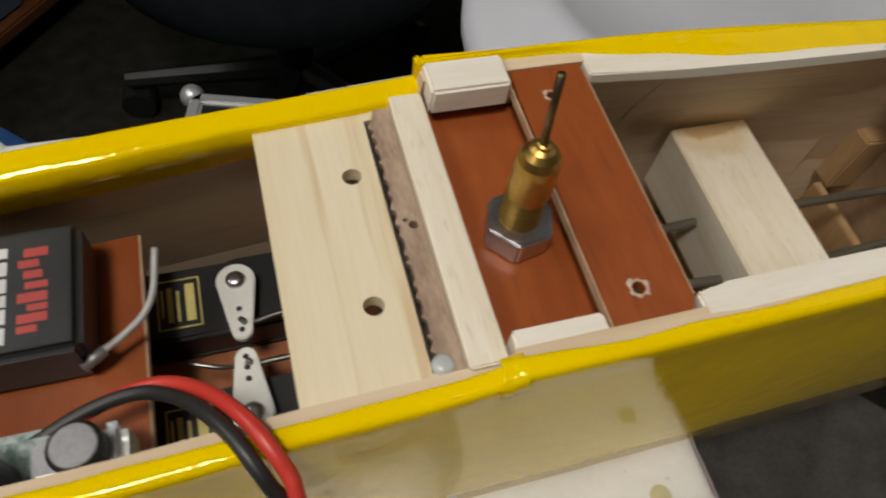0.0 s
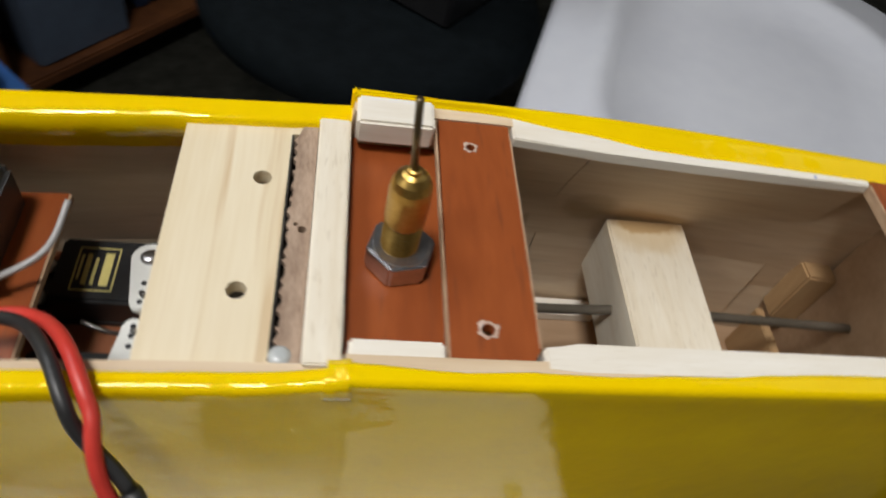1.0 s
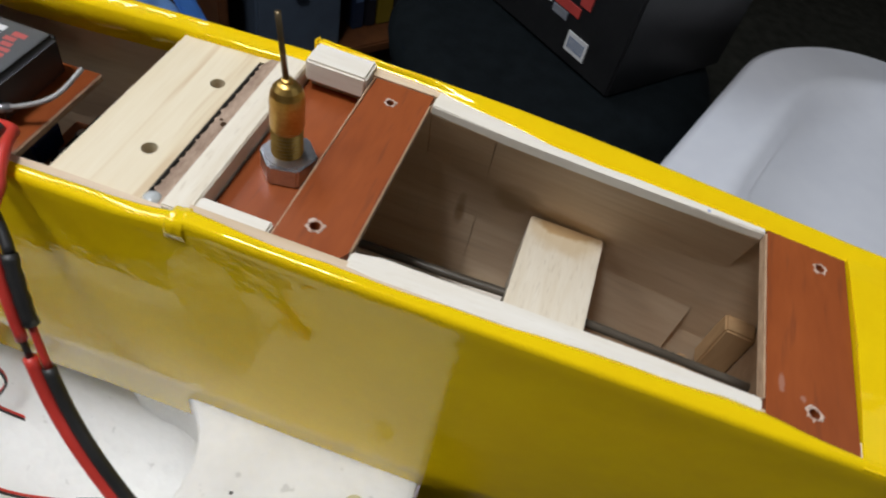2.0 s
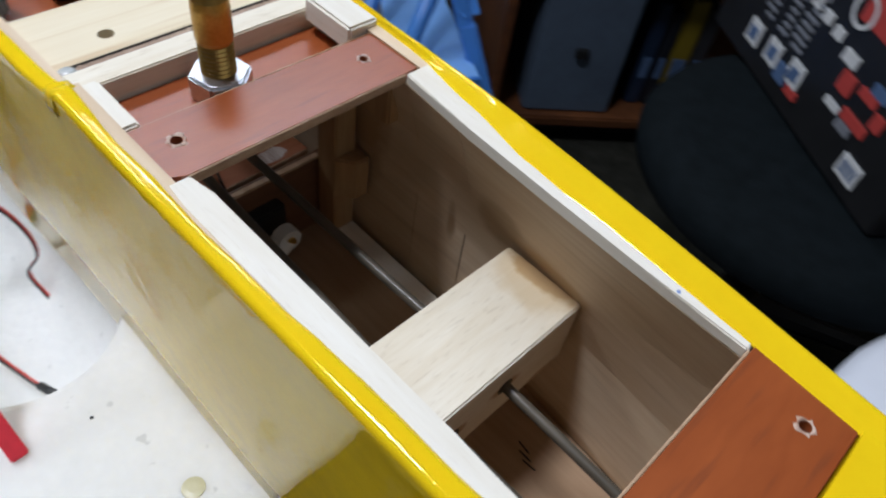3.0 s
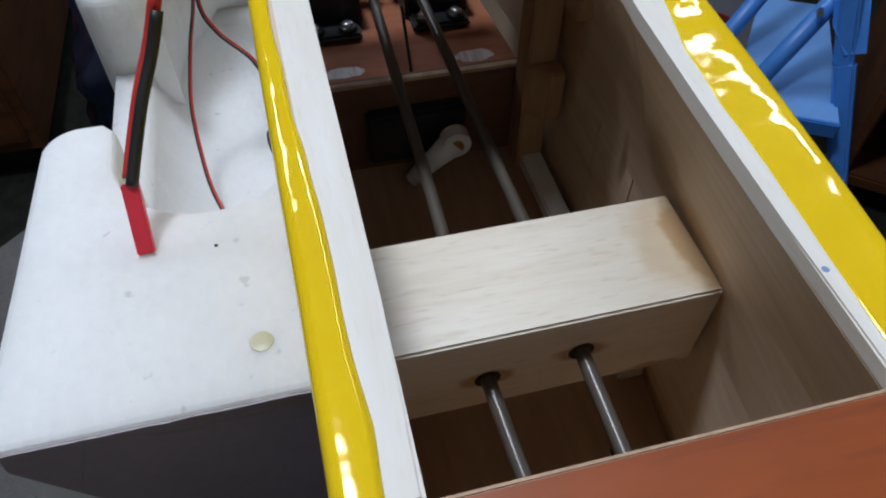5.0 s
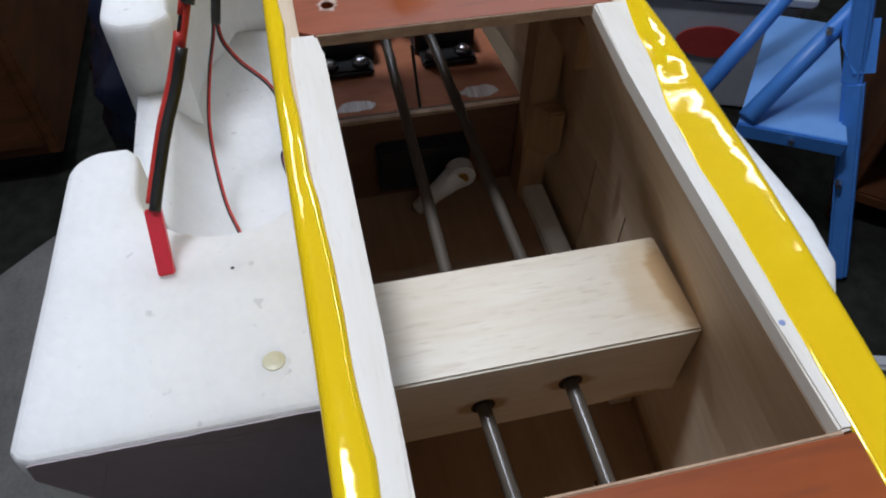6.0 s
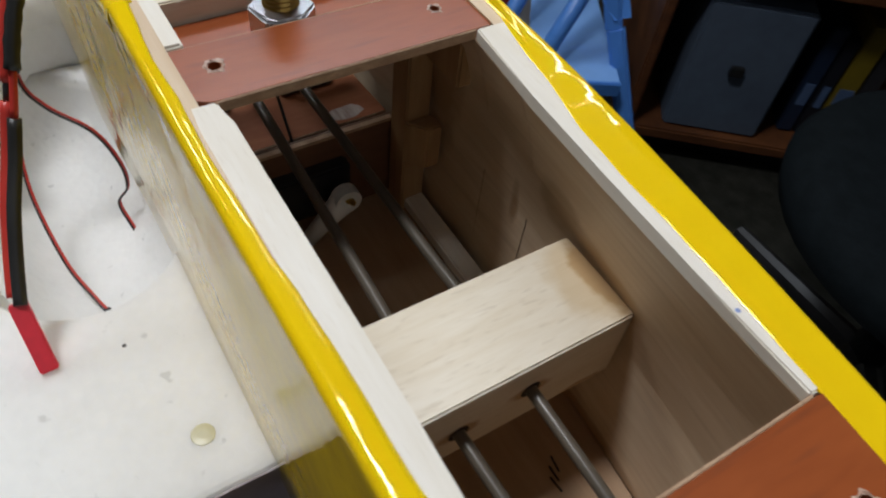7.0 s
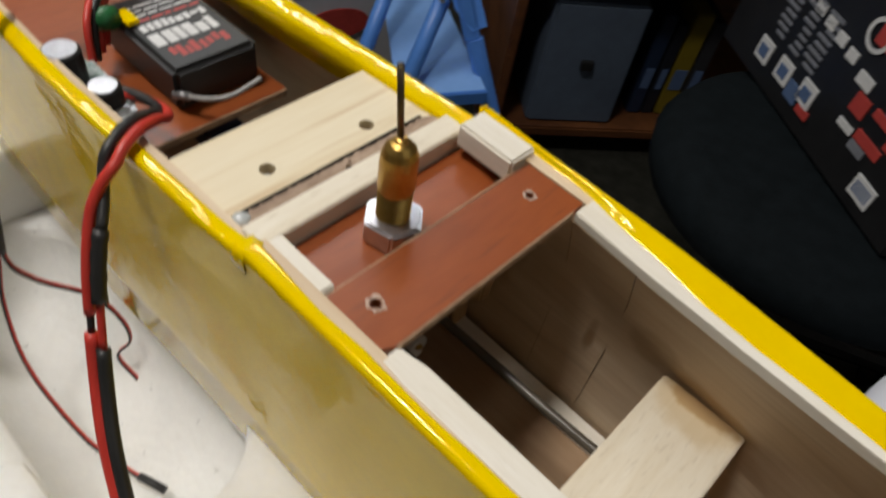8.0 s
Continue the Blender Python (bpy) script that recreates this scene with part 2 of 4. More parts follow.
# ---- the model: stations along it (mm) ----
NEAR = [(-300, -39), (-120, -41.4), (-95, -40.8), (-66, -39.4), (-28, -38.6), (0, -38.5), (30, -38.2), (60, -37.7), (83, -37.3), (116, -37.0), (200, -35.5), (420, -26)]
FAR = [(-300, 22), (-120, 32), (-82, 35.6), (-40, 39.0), (-28, 40.0), (4, 40.2), (25, 40.0), (36, 39.7), (54, 38.7), (70, 37.4), (80, 36.6), (95, 35.2), (109, 33.8), (131, 31.6), (200, 26), (420, 16)]
NEAR_EDGE = [(-300, -35), (-120, -37), (-28.5, -34.5), (-28, -34.2), (-5, -35.5), (8, -34.8), (26, -35.0), (36, -34.6), (50, -34.2), (58, -33.3), (77, -32.6), (92, -32.3), (101, -31.6), (109, -32.0), (118, -33), (131, -34)]
FAR_EDGE = [(-300, 16), (-120, 25), (-82, 29), (-28.5, 34), (-28, 37.4), (-5, 38.2), (10, 37.6), (16, 36.2), (24, 34.7), (33, 33.6), (40, 32.0), (48, 30.4), (61, 29.6), (76, 29.2), (92, 28.1), (106, 27.4), (131, 25)]
FAR_RAIL = [(10, 29.6), (36, 27.2), (66, 25.8), (95, 25.0), (110, 24.7)]
NEAR_RAIL = [(10, -29.0), (18, -28.0), (60, -27.8), (95, -27.7), (110, -27.9)]
BOTTOM = [(-300, -80), (-120, -96), (-28, -100), (60, -98), (130, -92), (420, -60)]
STEP = -28.0


def top_z(x):
    return -3.6 if x < STEP - 0.2 else 0.6


def stations():
    return [-300, -240, -180, -150, -120, -108, -95, -82, -66, -55, -40, -28.6, -28, -20, -12, -5, 2, 8, 13, 18, 24, 30, 38, 45, 53, 60, 70, 80, 90, 100, 108, 114, 122, 131, 150, 200, 280, 420]


fuselage = thing("model_fuselage", "yellow film-covered balsa model aeroplane fuselage, open on top", "model aeroplane", P(0, 0, -98))


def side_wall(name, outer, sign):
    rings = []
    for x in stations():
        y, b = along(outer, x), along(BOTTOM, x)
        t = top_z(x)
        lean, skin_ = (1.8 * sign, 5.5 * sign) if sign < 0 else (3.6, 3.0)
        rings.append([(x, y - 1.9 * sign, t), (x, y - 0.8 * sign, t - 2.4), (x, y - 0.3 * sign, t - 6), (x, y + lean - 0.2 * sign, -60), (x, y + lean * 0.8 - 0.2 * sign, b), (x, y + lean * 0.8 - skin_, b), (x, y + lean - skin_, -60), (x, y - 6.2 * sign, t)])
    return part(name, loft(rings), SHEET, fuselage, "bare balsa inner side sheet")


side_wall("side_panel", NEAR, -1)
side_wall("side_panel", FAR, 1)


def film(outer, edge, sign, x0, x1):
    """The covering on one side: over the outside, round the edge and a little way over the top, with a wavy border."""
    bm = bmesh.new()
    xs = sorted([x for k in range(500) if x0 - 0.1 < (x := -300 + k * 2.2) < x1 + 0.1 and abs(x - STEP) > 1.5] + [STEP - 0.9, STEP - 0.25, STEP + 0.1, STEP + 0.8] + [x1])
    rows = []
    for x in xs:
        y, b, t = along(outer, x), along(BOTTOM, x), top_z(x)
        lean = 1.8 * sign if sign < 0 else 3.6
        if sign < 0 and x < STEP - 0.2:
            t += 2.6 * min(1.0, max(0.0, (x + 48) / 18)) ** 1.5
        rise = 0 if sign < 0 else 1.3 if x > STEP else 0.7
        e = along(edge, x) + 0.5 * noise.noise((x * 0.035, sign * 5.0, 2.0)) + 0.2 * noise.noise((x * 0.12, sign * 5.0, 4.0))
        wave = 0.2 * noise.noise((x * 0.03, sign * 3.0, 0)) + 0.08 * noise.noise((x * 0.11, sign * 3.0, 5.0))
        c = [(y + lean * 0.8 - 8 * sign, b - 0.7), (y + lean * 0.8, b - 0.7), (y + lean * 0.9 + wave, -75), (y + lean, -60), (y + lean * 0.55 + wave, -30), (y + lean * 0.2 + wave * 0.5, -16), (y, -9.5)]
        c += [(y, t - 4.6)] + [(y - 1.4 * sign * (1 - math.cos(math.radians(g))), t - 1.5 + rise + 1.75 * math.sin(math.radians(g)) + wave * 0.4) for g in (5, 25, 45, 65, 85)]
        f = y - 1.6 * sign
        crinkle = (1.0 if sign > 0 else 0.35) * 0.36 * noise.noise((x * 0.16, 7, sign)) + (0.30 if sign > 0 else 0.08) * noise.noise((x * 0.42, 3, sign))
        c += [(f, t + 0.3 + rise), (f + (e - f) * 0.35, t + 0.34 + rise * 0.7 + crinkle), (f + (e - f) * 0.7, t + 0.34 + rise * 0.35 + crinkle * 0.7), (e, t + 0.12)]
        if sign > 0:
            d = 9.5 if x < STEP else 0.25
            c += [(e - 0.5, t - 0.4 if x < STEP else t + 0.1), (e - 0.7, t - d)]
        rows.append([bm.verts.new(P(x, yy, zz)) for yy, zz in c])
    for a, b in zip(rows, rows[1:]):
        for i in range(len(a) - 1):
            bm.faces.new((a[i], a[i + 1], b[i + 1], b[i]))
    ob = part("film", bm, FILM, fuselage, "glossy yellow iron-on covering", smooth=True)
    mod = ob.modifiers.new("thickness", "SOLIDIFY")
    mod.thickness, mod.offset = 0.00022, 0
    return ob


film(NEAR, NEAR_EDGE, -1, -300, 420)
film(FAR, FAR_EDGE, 1, -300, 420)


def strip(name, xs, lo, hi, z0, z1, mat, label="", bevel=0.5):
    pts = [(x, lo(x)) for x in xs] + [(x, hi(x)) for x in reversed(xs)]
    return part(name, prism(pts, z0, z1, bevel), mat, fuselage, label)


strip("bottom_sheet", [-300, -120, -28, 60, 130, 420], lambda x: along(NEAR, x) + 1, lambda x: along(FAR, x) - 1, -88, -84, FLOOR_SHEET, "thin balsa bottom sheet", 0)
# stringers along the upper edges of the opening
strip("top_rail", [10.8, 18, 35, 60, 85, 109.3], lambda x: along(NEAR, x) + 4, lambda x: along(NEAR_RAIL, x), -8.5, 0.7, BALSA, "pale balsa edge rail", 0.6)
strip("top_rail", [11.2, 35, 60, 85, 109.3], lambda x: along(FAR_RAIL, x), lambda x: along(FAR, x) - 2, -2.3, 0.7, BALSA, "pale balsa edge rail", 0.35)
part("edge_block", block(-27.5, -8.9, -36, -28.6, -8, 0.3, 0.6), BALSA, fuselage, "pale balsa corner block")
part("edge_block", block(-27.5, -8.8, 28.2, 37.8, -4.6, 2.6, 0.7), BALSA, fuselage, "pale balsa corner block")
# mounting plates
def plate(pts, holes, z0, z1, sides=18):
    """A sheet from an outline with round holes (x, y, radius) through it."""
    loops = [list(pts)] + [[(x + r * math.cos(2 * math.pi * k / sides), y + r * math.sin(2 * math.pi * k / sides)) for k in range(sides)] for x, y, r in holes]
    bm = bmesh.new()
    layers = []
    for z in (z0, z1):
        edges, rings = [], []
        for lp in loops:
            vs = [bm.verts.new(P(x, y, z)) for x, y in lp]
            edges += [bm.edges.new((vs[i], vs[(i + 1) % len(vs)])) for i in range(len(vs))]
            rings.append(vs)
        bmesh.ops.triangle_fill(bm, use_beauty=True, use_dissolve=False, edges=edges)
        layers.append(rings)
    for a, b in zip(*layers):
        for i in range(len(a)):
            j = (i + 1) % len(a)
            bm.faces.new((a[i], a[j], b[j], b[i]))
    return bm


def torn_ring(parent, x, y, z, r, seed):
    """Splintered wood round a screw hole."""
    rnd = random.Random(seed)
    n = 22
    bm = bmesh.new()
    inner, outer, mid = [], [], []
    for k in range(n):
        a = 2 * math.pi * k / n
        ro = r * (1.25 + 0.75 * rnd.random())
        inner.append(bm.verts.new(P(x + r * math.cos(a), y + r * math.sin(a), z + 0.02)))
        mid.append(bm.verts.new(P(x + (r + ro) / 2 * math.cos(a), y + (r + ro) / 2 * math.sin(a), z + 0.1 + 0.3 * rnd.random())))
        outer.append(bm.verts.new(P(x + ro * math.cos(a), y + ro * math.sin(a), z + 0.02)))
    for a, b in ((inner, mid), (mid, outer)):
        for k in range(n):
            bm.faces.new((a[k], a[(k + 1) % n], b[(k + 1) % n], b[k]))
    part("torn_edge", bm, SPLINTER, parent, "pale splintered wood round the hole")


SPLINTER = material("splinters", (0.62, 0.50, 0.42), 0.7, second=(0.45, 0.28, 0.2), scale=300)
lower = part("lower_plate", prism([(-28, -30), (-1, -30), (-1, 33.6), (-28, 33.6)], -10.4, -8, 0.2), PLY, fuselage, "reddish plywood plate")
upper = part("cross_plate", plate([(-8, -34.2), (4, -34.4), (8.6, -32.4), (10.2, -29.5), (10.2, 36.2), (-7.4, 36.4)], [(0, 25.4, 1.1), (0, -25.4, 1.3)], -2.6, 0.0), PLY, fuselage, "reddish plywood cross plate with two screw holes")
AFT_PLY = PLY.copy()
AFT_PLY.name = "scuffed_ply"
for at, radii in (((113.4, -22.2, 0.7), (0.9, 3.0, 2)), ((118.5, -24.6, 0.7), (0.8, 1.0, 2))):
    tint_patch(AFT_PLY, at, radii, (0.52, 0.33, 0.26), 0.35, 1.2, 900)
aft = part("aft_plate", plate([(109.8, -35.2), (131, -35.0), (131, 28.5), (109.8, 30.0)], [(124, 18.5, 1.2), (121, -27.5, 1.3)], -2.6, 0.74), AFT_PLY, fuselage, "reddish plywood plate with two screw holes")
for x, y, r, ob in ((0, 25.4, 1.1, upper), (0, -25.4, 1.4, upper), (124, 18.5, 1.2, aft), (121, -27.5, 1.25, aft)):
    torn_ring(ob, x, y, 0.78 if ob is aft else 0.05, r, int(x + y))
part("plate_edge", block(-8.4, -7.95, -34, 36.2, -2.6, -0.2, 0.1), PLY_EDGE, upper, "pale raw plywood edge")
part("plate_edge", block(10.25, 10.7, -29, 30, -2.6, -0.1, 0.1), PLY_EDGE, upper, "raw plywood edge")
part("plate_edge", block(109.2, 109.75, -28.0, 25.0, -2.6, 0.7, 0.15), PLY_EDGE, aft, "pale raw plywood edge")
rows = []
for x in (131.5, 150, 200, 280, 420):
    a, b = along(NEAR, x), along(FAR, x)
    rows.append([(x, a, 0.6), (x, a * 0.6, 1.8), (x, 0.5 * (a + b), 2.4), (x, b * 0.6, 1.8), (x, b, 0.6), (x, b - 1, -2), (x, a + 1, -2)])
part("aft_deck", loft(rows), FILM, fuselage, "yellow covered rear deck")
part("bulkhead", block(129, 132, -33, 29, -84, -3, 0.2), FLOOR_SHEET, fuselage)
# strips and servo-side tray in front of the step
part("white_strip", block(-36.1, -28.6, -33.4, 33.4, -12, -2.2, 0.4), BALSA_ACROSS, fuselage, "pale balsa cross strip")
part("ply_strip", plate([(-40.9, -31), (-36.3, -33), (-36.3, 33.2), (-39.5, 33.2), (-40.9, 29)], [(-38.2, 0.4, 1.0), (-39.6, 1.8, 0.55)], -12, -4.9), PLY_STRIP, fuselage, "rough plywood strip in a slot with a small hole")
rnd = random.Random(12)
for k in range(16):
    y = -29 + k * 3.7 + rnd.random() * 2
    part("splinter", prism([(-40.9, y), (-40.9, y + 1.2 + rnd.random() * 2), (-41.5 - 0.4 * rnd.random(), y + 0.9)], -7, -5.2, 0), PLY_STRIP, fuselage)
part("tray", plate([(-66.8, -34.2), (-37, -34), (-37, -32), (-42.5, -31.6), (-42.5, 29.6), (-39.6, 29.8), (-39.6, 33.4), (-66.8, 31.4)], [(-48.0, 14.9, 2.1), (-50, -15.9, 2.1)], -9, -5.2), PINE, fuselage, "pale pine cross board with two bolt holes")
part("cross_beam", block(49.2, 73.6, -34.6, 35.0, -56, -32.6, 0.5), BEAM, fuselage, "thick balsa cross beam with glue stains")
# Added strips: the narrow gap's shade is put into their colour.
part("slot_shade_edge", block(-42.48, -42.0, -31, 29.2, -11.3, -5.3, 0), SLOT_SHADE, fuselage, "dark strip added for the shade in the slot")
part("slot_shade_floor", block(-42.2, -36, -32, 33, -13, -11.4, 0), SLOT_SHADE, fuselage, "dark strip added for the shade at the slot's bottom")
HOLE_SHADE = material("hole_shade_dark", (0.03, 0.02, 0.015), 0.8, bump=0)
# ---- fitting on the plate ----
nozzle = thing("brass_fitting", "threaded brass fitting with thin tube in a hex nut", "fitting", P(-17, -4.2, -8))
CX, CY = -17.0, -4.2
nut_bm = bmesh.new()
prism([(CX + 7.7 * math.cos(math.radians(60 * k + 12)), CY + 7.7 * math.sin(math.radians(60 * k + 12))) for k in range(6)], -8, -1.4, 0.55, nut_bm)
part("nut", nut_bm, ZINC, nozzle, "zinc-plated hex nut")
part("washer_face", lathe([(6.3, -1.5), (6.1, -1.15), (4.2, -1.1)], CX, CY, 28), ZINC, nozzle, smooth=False)
pro = [(4.1, -1.2)]
for k in range(7):
    pro += [(4.15, -1.0 + k * 1.15), (3.7, -0.45 + k * 1.15)]
pro += [(4.1, 7.2), (4.1, 7.6), (4.35, 7.9), (4.35, 15.6), (4.15, 17.6), (3.5, 19.3), (2.4, 20.5), (1.5, 21.0), (1.4, 21.8), (1.0, 22.0)]
part("barrel", lathe(pro, CX - 0.4, CY, 32), BRASS, nozzle, smooth=False)
part("thin_tube", tube([(CX - 0.5, CY - 0.1, 20.5), (CX - 1.3, CY - 0.4, 29), (-19.2, -5.0, 39.6)], 0.75, 10), material("dull_tube", (0.22, 0.17, 0.10), 0.4, 1.0), nozzle, smooth=True)

# ---- foam cradle ----
def arc(cx, cy, r, a0, a1, n=16):
    return [(cx + r * math.cos(math.radians(a0 + (a1 - a0) * k / n)), cy + r * math.sin(math.radians(a0 + (a1 - a0) * k / n))) for k in range(n + 1)]


cradle = thing("foam_cradle", "white moulded polystyrene cradle with a round hollow", "foam block", P(0, 0, -190))
FT = -87.4
rear = [(44.5, -114), (44.5, -30), (44, 100)] + [(40, 113), (29, 120), (12, 122.5), (-6, 122), (-26, 120.5), (-45, 119), (-58, 115), (-68, 104)] + [(-70, 60), (-70, -30), (-62, -34.6)] + arc(-51, -64, 28.8, 84, -92, 26) + [(-60, -92.9), (-66, -93.4), (-70, -97)] + arc(-58, -104, 12, 180, 270, 8) + [(-10, -117.5), (40, -119.5), (43, -117.5)]


def foam_solid(outline, z0, z1, r=3.0):
    """A moulded block with a softly rounded upper rim."""
    bm = bmesh.new()
    n = len(outline)
    area = sum(outline[i][0] * outline[(i + 1) % n][1] - outline[(i + 1) % n][0] * outline[i][1] for i in range(n))
    turn = 1 if area > 0 else -1
    def inset(d):
        out = []
        for i in range(n):
            (ax, ay), (bx, by), (cx, cy) = outline[i - 1], outline[i], outline[(i + 1) % n]
            t = Vector((cx - ax, cy - ay))
            t.normalize()
            out.append((bx - t.y * d * turn, by + t.x * d * turn))
        return out
    rings = [[bm.verts.new(P(x, y, z)) for x, y in inset(d)] for d, z in ((0, z0), (0, z1 - r), (r * 0.13, z1 - r * 0.5), (r * 0.4, z1 - r * 0.15), (r, z1))]
    for a, b in zip(rings, rings[1:]):
        for k in range(n):
            bm.faces.new((a[k], a[(k + 1) % n], b[(k + 1) % n], b[k]))
    bm.faces.new(rings[0][::-1])
    top = bm.faces.new(rings[-1])
    top.normal_update()
    bmesh.ops.triangulate(bm, faces=[top], ngon_method="EAR_CLIP")
    return bm


part("rear_block", foam_solid(rear, -190, FT, 2.2), FOAM, cradle)
front = arc(-160, -102, 12, 0, -90, 6)[::-1] + [(-148, -92), (-151, -88)] + arc(-164, -60, 26, -70, -180, 12) + [(-190, -20), (-190, 44), (-148, 48), (-148, 96)] + arc(-160, 106, 12, 0, 90, 6) + [(-300, 118), (-300, -114)]
part("front_block", foam_solid(front, -190, FT, 3), FOAM, cradle)
def bowl_ring(w, z):
    """A level stadium about the hollow's middle line, w from it."""
    return [(-51 + x * w, -64 + y * w, z) for x, y in arc(0, 0, 1, -90, 90, 20)] + [(-160 + x * w, -64 + y * w, z) for x, y in arc(0, 0, 1, 90, 270, 20)]


part("hollow_floor", loft([bowl_ring(44, -190), bowl_ring(44, -124), bowl_ring(30, -122), bowl_ring(28.6, -132), bowl_ring(24.5, -142), bowl_ring(20, -150), bowl_ring(13, -156), bowl_ring(5, -158)]), FOAM, cradle, smooth=True)
part("far_rim", foam_solid([(-152, 78), (-64, 78), (-64, 112), (-152, 112)], -190, FT, 3), FOAM, cradle)
part("under_web", block(-192, -60, -14, 100, -190, -118, 2), FOAM, cradle)
SKIN = material("dark_skin", (0.36, 0.30, 0.32), 0.45, second=(0.30, 0.25, 0.27), scale=30, bump=0.15, fine=9)
flecks(SKIN, (0.42, 0.38, 0.39), 90, (1, 0.10, 0.7), 0.66, 0.72, 0.55)
bm = bmesh.new()
rim = [(y, FT - 0.7 + 0.5 * noise.noise((y * 0.15, 2, 1)) + 0.3 * noise.noise((y * 0.6, 5, 1))) for y in np.linspace(-114.5, 98, 90)]
edge = rim + [(98, -189), (-97, -189), (-103, -120), (-115.5, -96)]
for x in (44.55, 45.1):
    for y, z in edge:
        bm.verts.new(P(x, y, z))
bm.verts.ensure_lookup_table()
n = len(edge)
bm.faces.new(bm.verts[:n]), bm.faces.new(bm.verts[n:])
for k in range(n):
    bm.faces.new((bm.verts[k], bm.verts[(k + 1) % n], bm.verts[n + (k + 1) % n], bm.verts[n + k]))
part("end_skin", bm, SKIN, cradle, "scuffed dark purple-grey sheet over the cut end")
for y0, z0, y1, z1 in ((-97, -93, -105, -112), (-84, -91.5, -62, -97), (-70, -93, -52, -93.5), (-40, -99, -22, -92)):
    part("scratch", tube([(45.1, y0, z0), (45.12, 0.5 * (y0 + y1) + 0.4, 0.5 * (z0 + z1) + 0.5), (45.1, y1, z1)], [0.08, 0.2, 0.06], 5), material("scratch_pale", (0.34, 0.31, 0.31), 0.6, bump=0), cradle)
part("glue_spot", lathe([(3.2, 0), (3.0, 0.25), (1.5, 0.4)], 28.0, -53.0, 20, z=FT - 0.05), material("dried_glue", (0.62, 0.58, 0.36), 0.35, bump=0), cradle, "dried yellowish glue spot")
part("pencil_dot", lathe([(0.6, 0), (0.5, 0.1)], -7.4, -62.9, 10, z=FT), BLACK, cradle)

# ---- table ----
U, V = Vector((-0.68, 0.733, 0)), Vector((0.733, 0.68, 0))
def slab(c, u0, u1, v0, v1, z0, z1, bevel=0.004, bm=None):
    bm = bm or bmesh.new()
    vs = [[bm.verts.new(Vector((*c, z)) + U * u + V * v) for u, v in ((u0, v0), (u1, v0), (u1, v1), (u0, v1))] for z in (z0, z1)]
    fs = [bm.faces.new(vs[0][::-1]), bm.faces.new(vs[1])] + [bm.faces.new((vs[0][i], vs[0][(i + 1) % 4], vs[1][(i + 1) % 4], vs[1][i])) for i in range(4)]
    if bevel:
        bmesh.ops.bevel(bm, geom=list({e for f in fs for e in f.edges}), offset=bevel, segments=2, affect="EDGES")
    return bm


TC = (-0.12, -0.189)
table = thing("work_table", "dark grey work table under the foam cradle", "table", (-0.03, -0.1, 0))
part("tabletop", slab(TC, -0.40, 0.20, 0, 0.345, 0.68, 0.71), TABLE, table)
for u, v in ((-0.36, 0.04), (-0.36, 0.30), (0.16, 0.04), (0.16, 0.30)):
    part("leg", slab(TC, u - 0.02, u + 0.02, v - 0.02, v + 0.02, 0, 0.68), TABLE, table)

# ---- room ----
def room_box(name, x0, x1, y0, y1, z0, z1, mat, label, category):
    bm = bmesh.new()
    bmesh.ops.create_cube(bm, size=1)
    for v in bm.verts:
        v.co = ((x0 + x1) / 2 + v.co.x * (x1 - x0), (y0 + y1) / 2 + v.co.y * (y1 - y0), (z0 + z1) / 2 + v.co.z * (z1 - z0))
    return tagged(part(name, bm, mat), label, category, kind="structure")


floor_ob = room_box("floor", -2.6, 2.6, -2.4, 2.6, -0.1, 0, CARPET, "dark grey short-pile carpet floor", "floor")
room_box("ceiling", -2.6, 2.6, -2.4, 2.6, 2.5, 2.6, WALLPAINT, "plain off-white ceiling", "ceiling")
room_box("wall_north", -2.6, 2.6, 2.6, 2.7, 0, 2.5, WALLPAINT, "plain painted wall", "wall")
room_box("wall_south", -2.6, 2.6, -2.5, -2.4, 0, 2.5, WALLPAINT, "plain painted wall", "wall")
room_box("wall_east", 2.6, 2.7, -2.4, 2.6, 0, 2.5, WALLPAINT, "plain painted wall", "wall")
room_box("wall_west", -2.7, -2.6, -2.4, 2.6, 0, 2.5, WALLPAINT, "plain painted wall", "wall")

# ---- office chair ----
chair = thing("office_chair", "black cloth swivel chair seat on a castor base", "chair", (0.02, 0.86, 0))
def disc(cx, cy, prof, sides=40):
    bm = bmesh.new()
    rings = [[bm.verts.new((cx + r * math.cos(2 * math.pi * k / sides), cy + r * 0.95 * math.sin(2 * math.pi * k / sides), h)) for k in range(sides)] for r, h in prof]
    for a, b in zip(rings, rings[1:]):
        for k in range(sides):
            bm.faces.new((a[k], a[(k + 1) % sides], b[(k + 1) % sides], b[k]))
    bm.faces.new(rings[0][::-1]), bm.faces.new(rings[-1])
    return bm
part("seat", disc(0.02, 0.86, [(0.18, 0.345), (0.235, 0.35), (0.258, 0.37), (0.262, 0.395), (0.247, 0.42), (0.2, 0.43), (0.05, 0.428)]), CLOTH, chair, smooth=True)
part("column", disc(0.02, 0.86, [(0.03, 0.08), (0.03, 0.347)], 16), BLACK, chair, smooth=True)
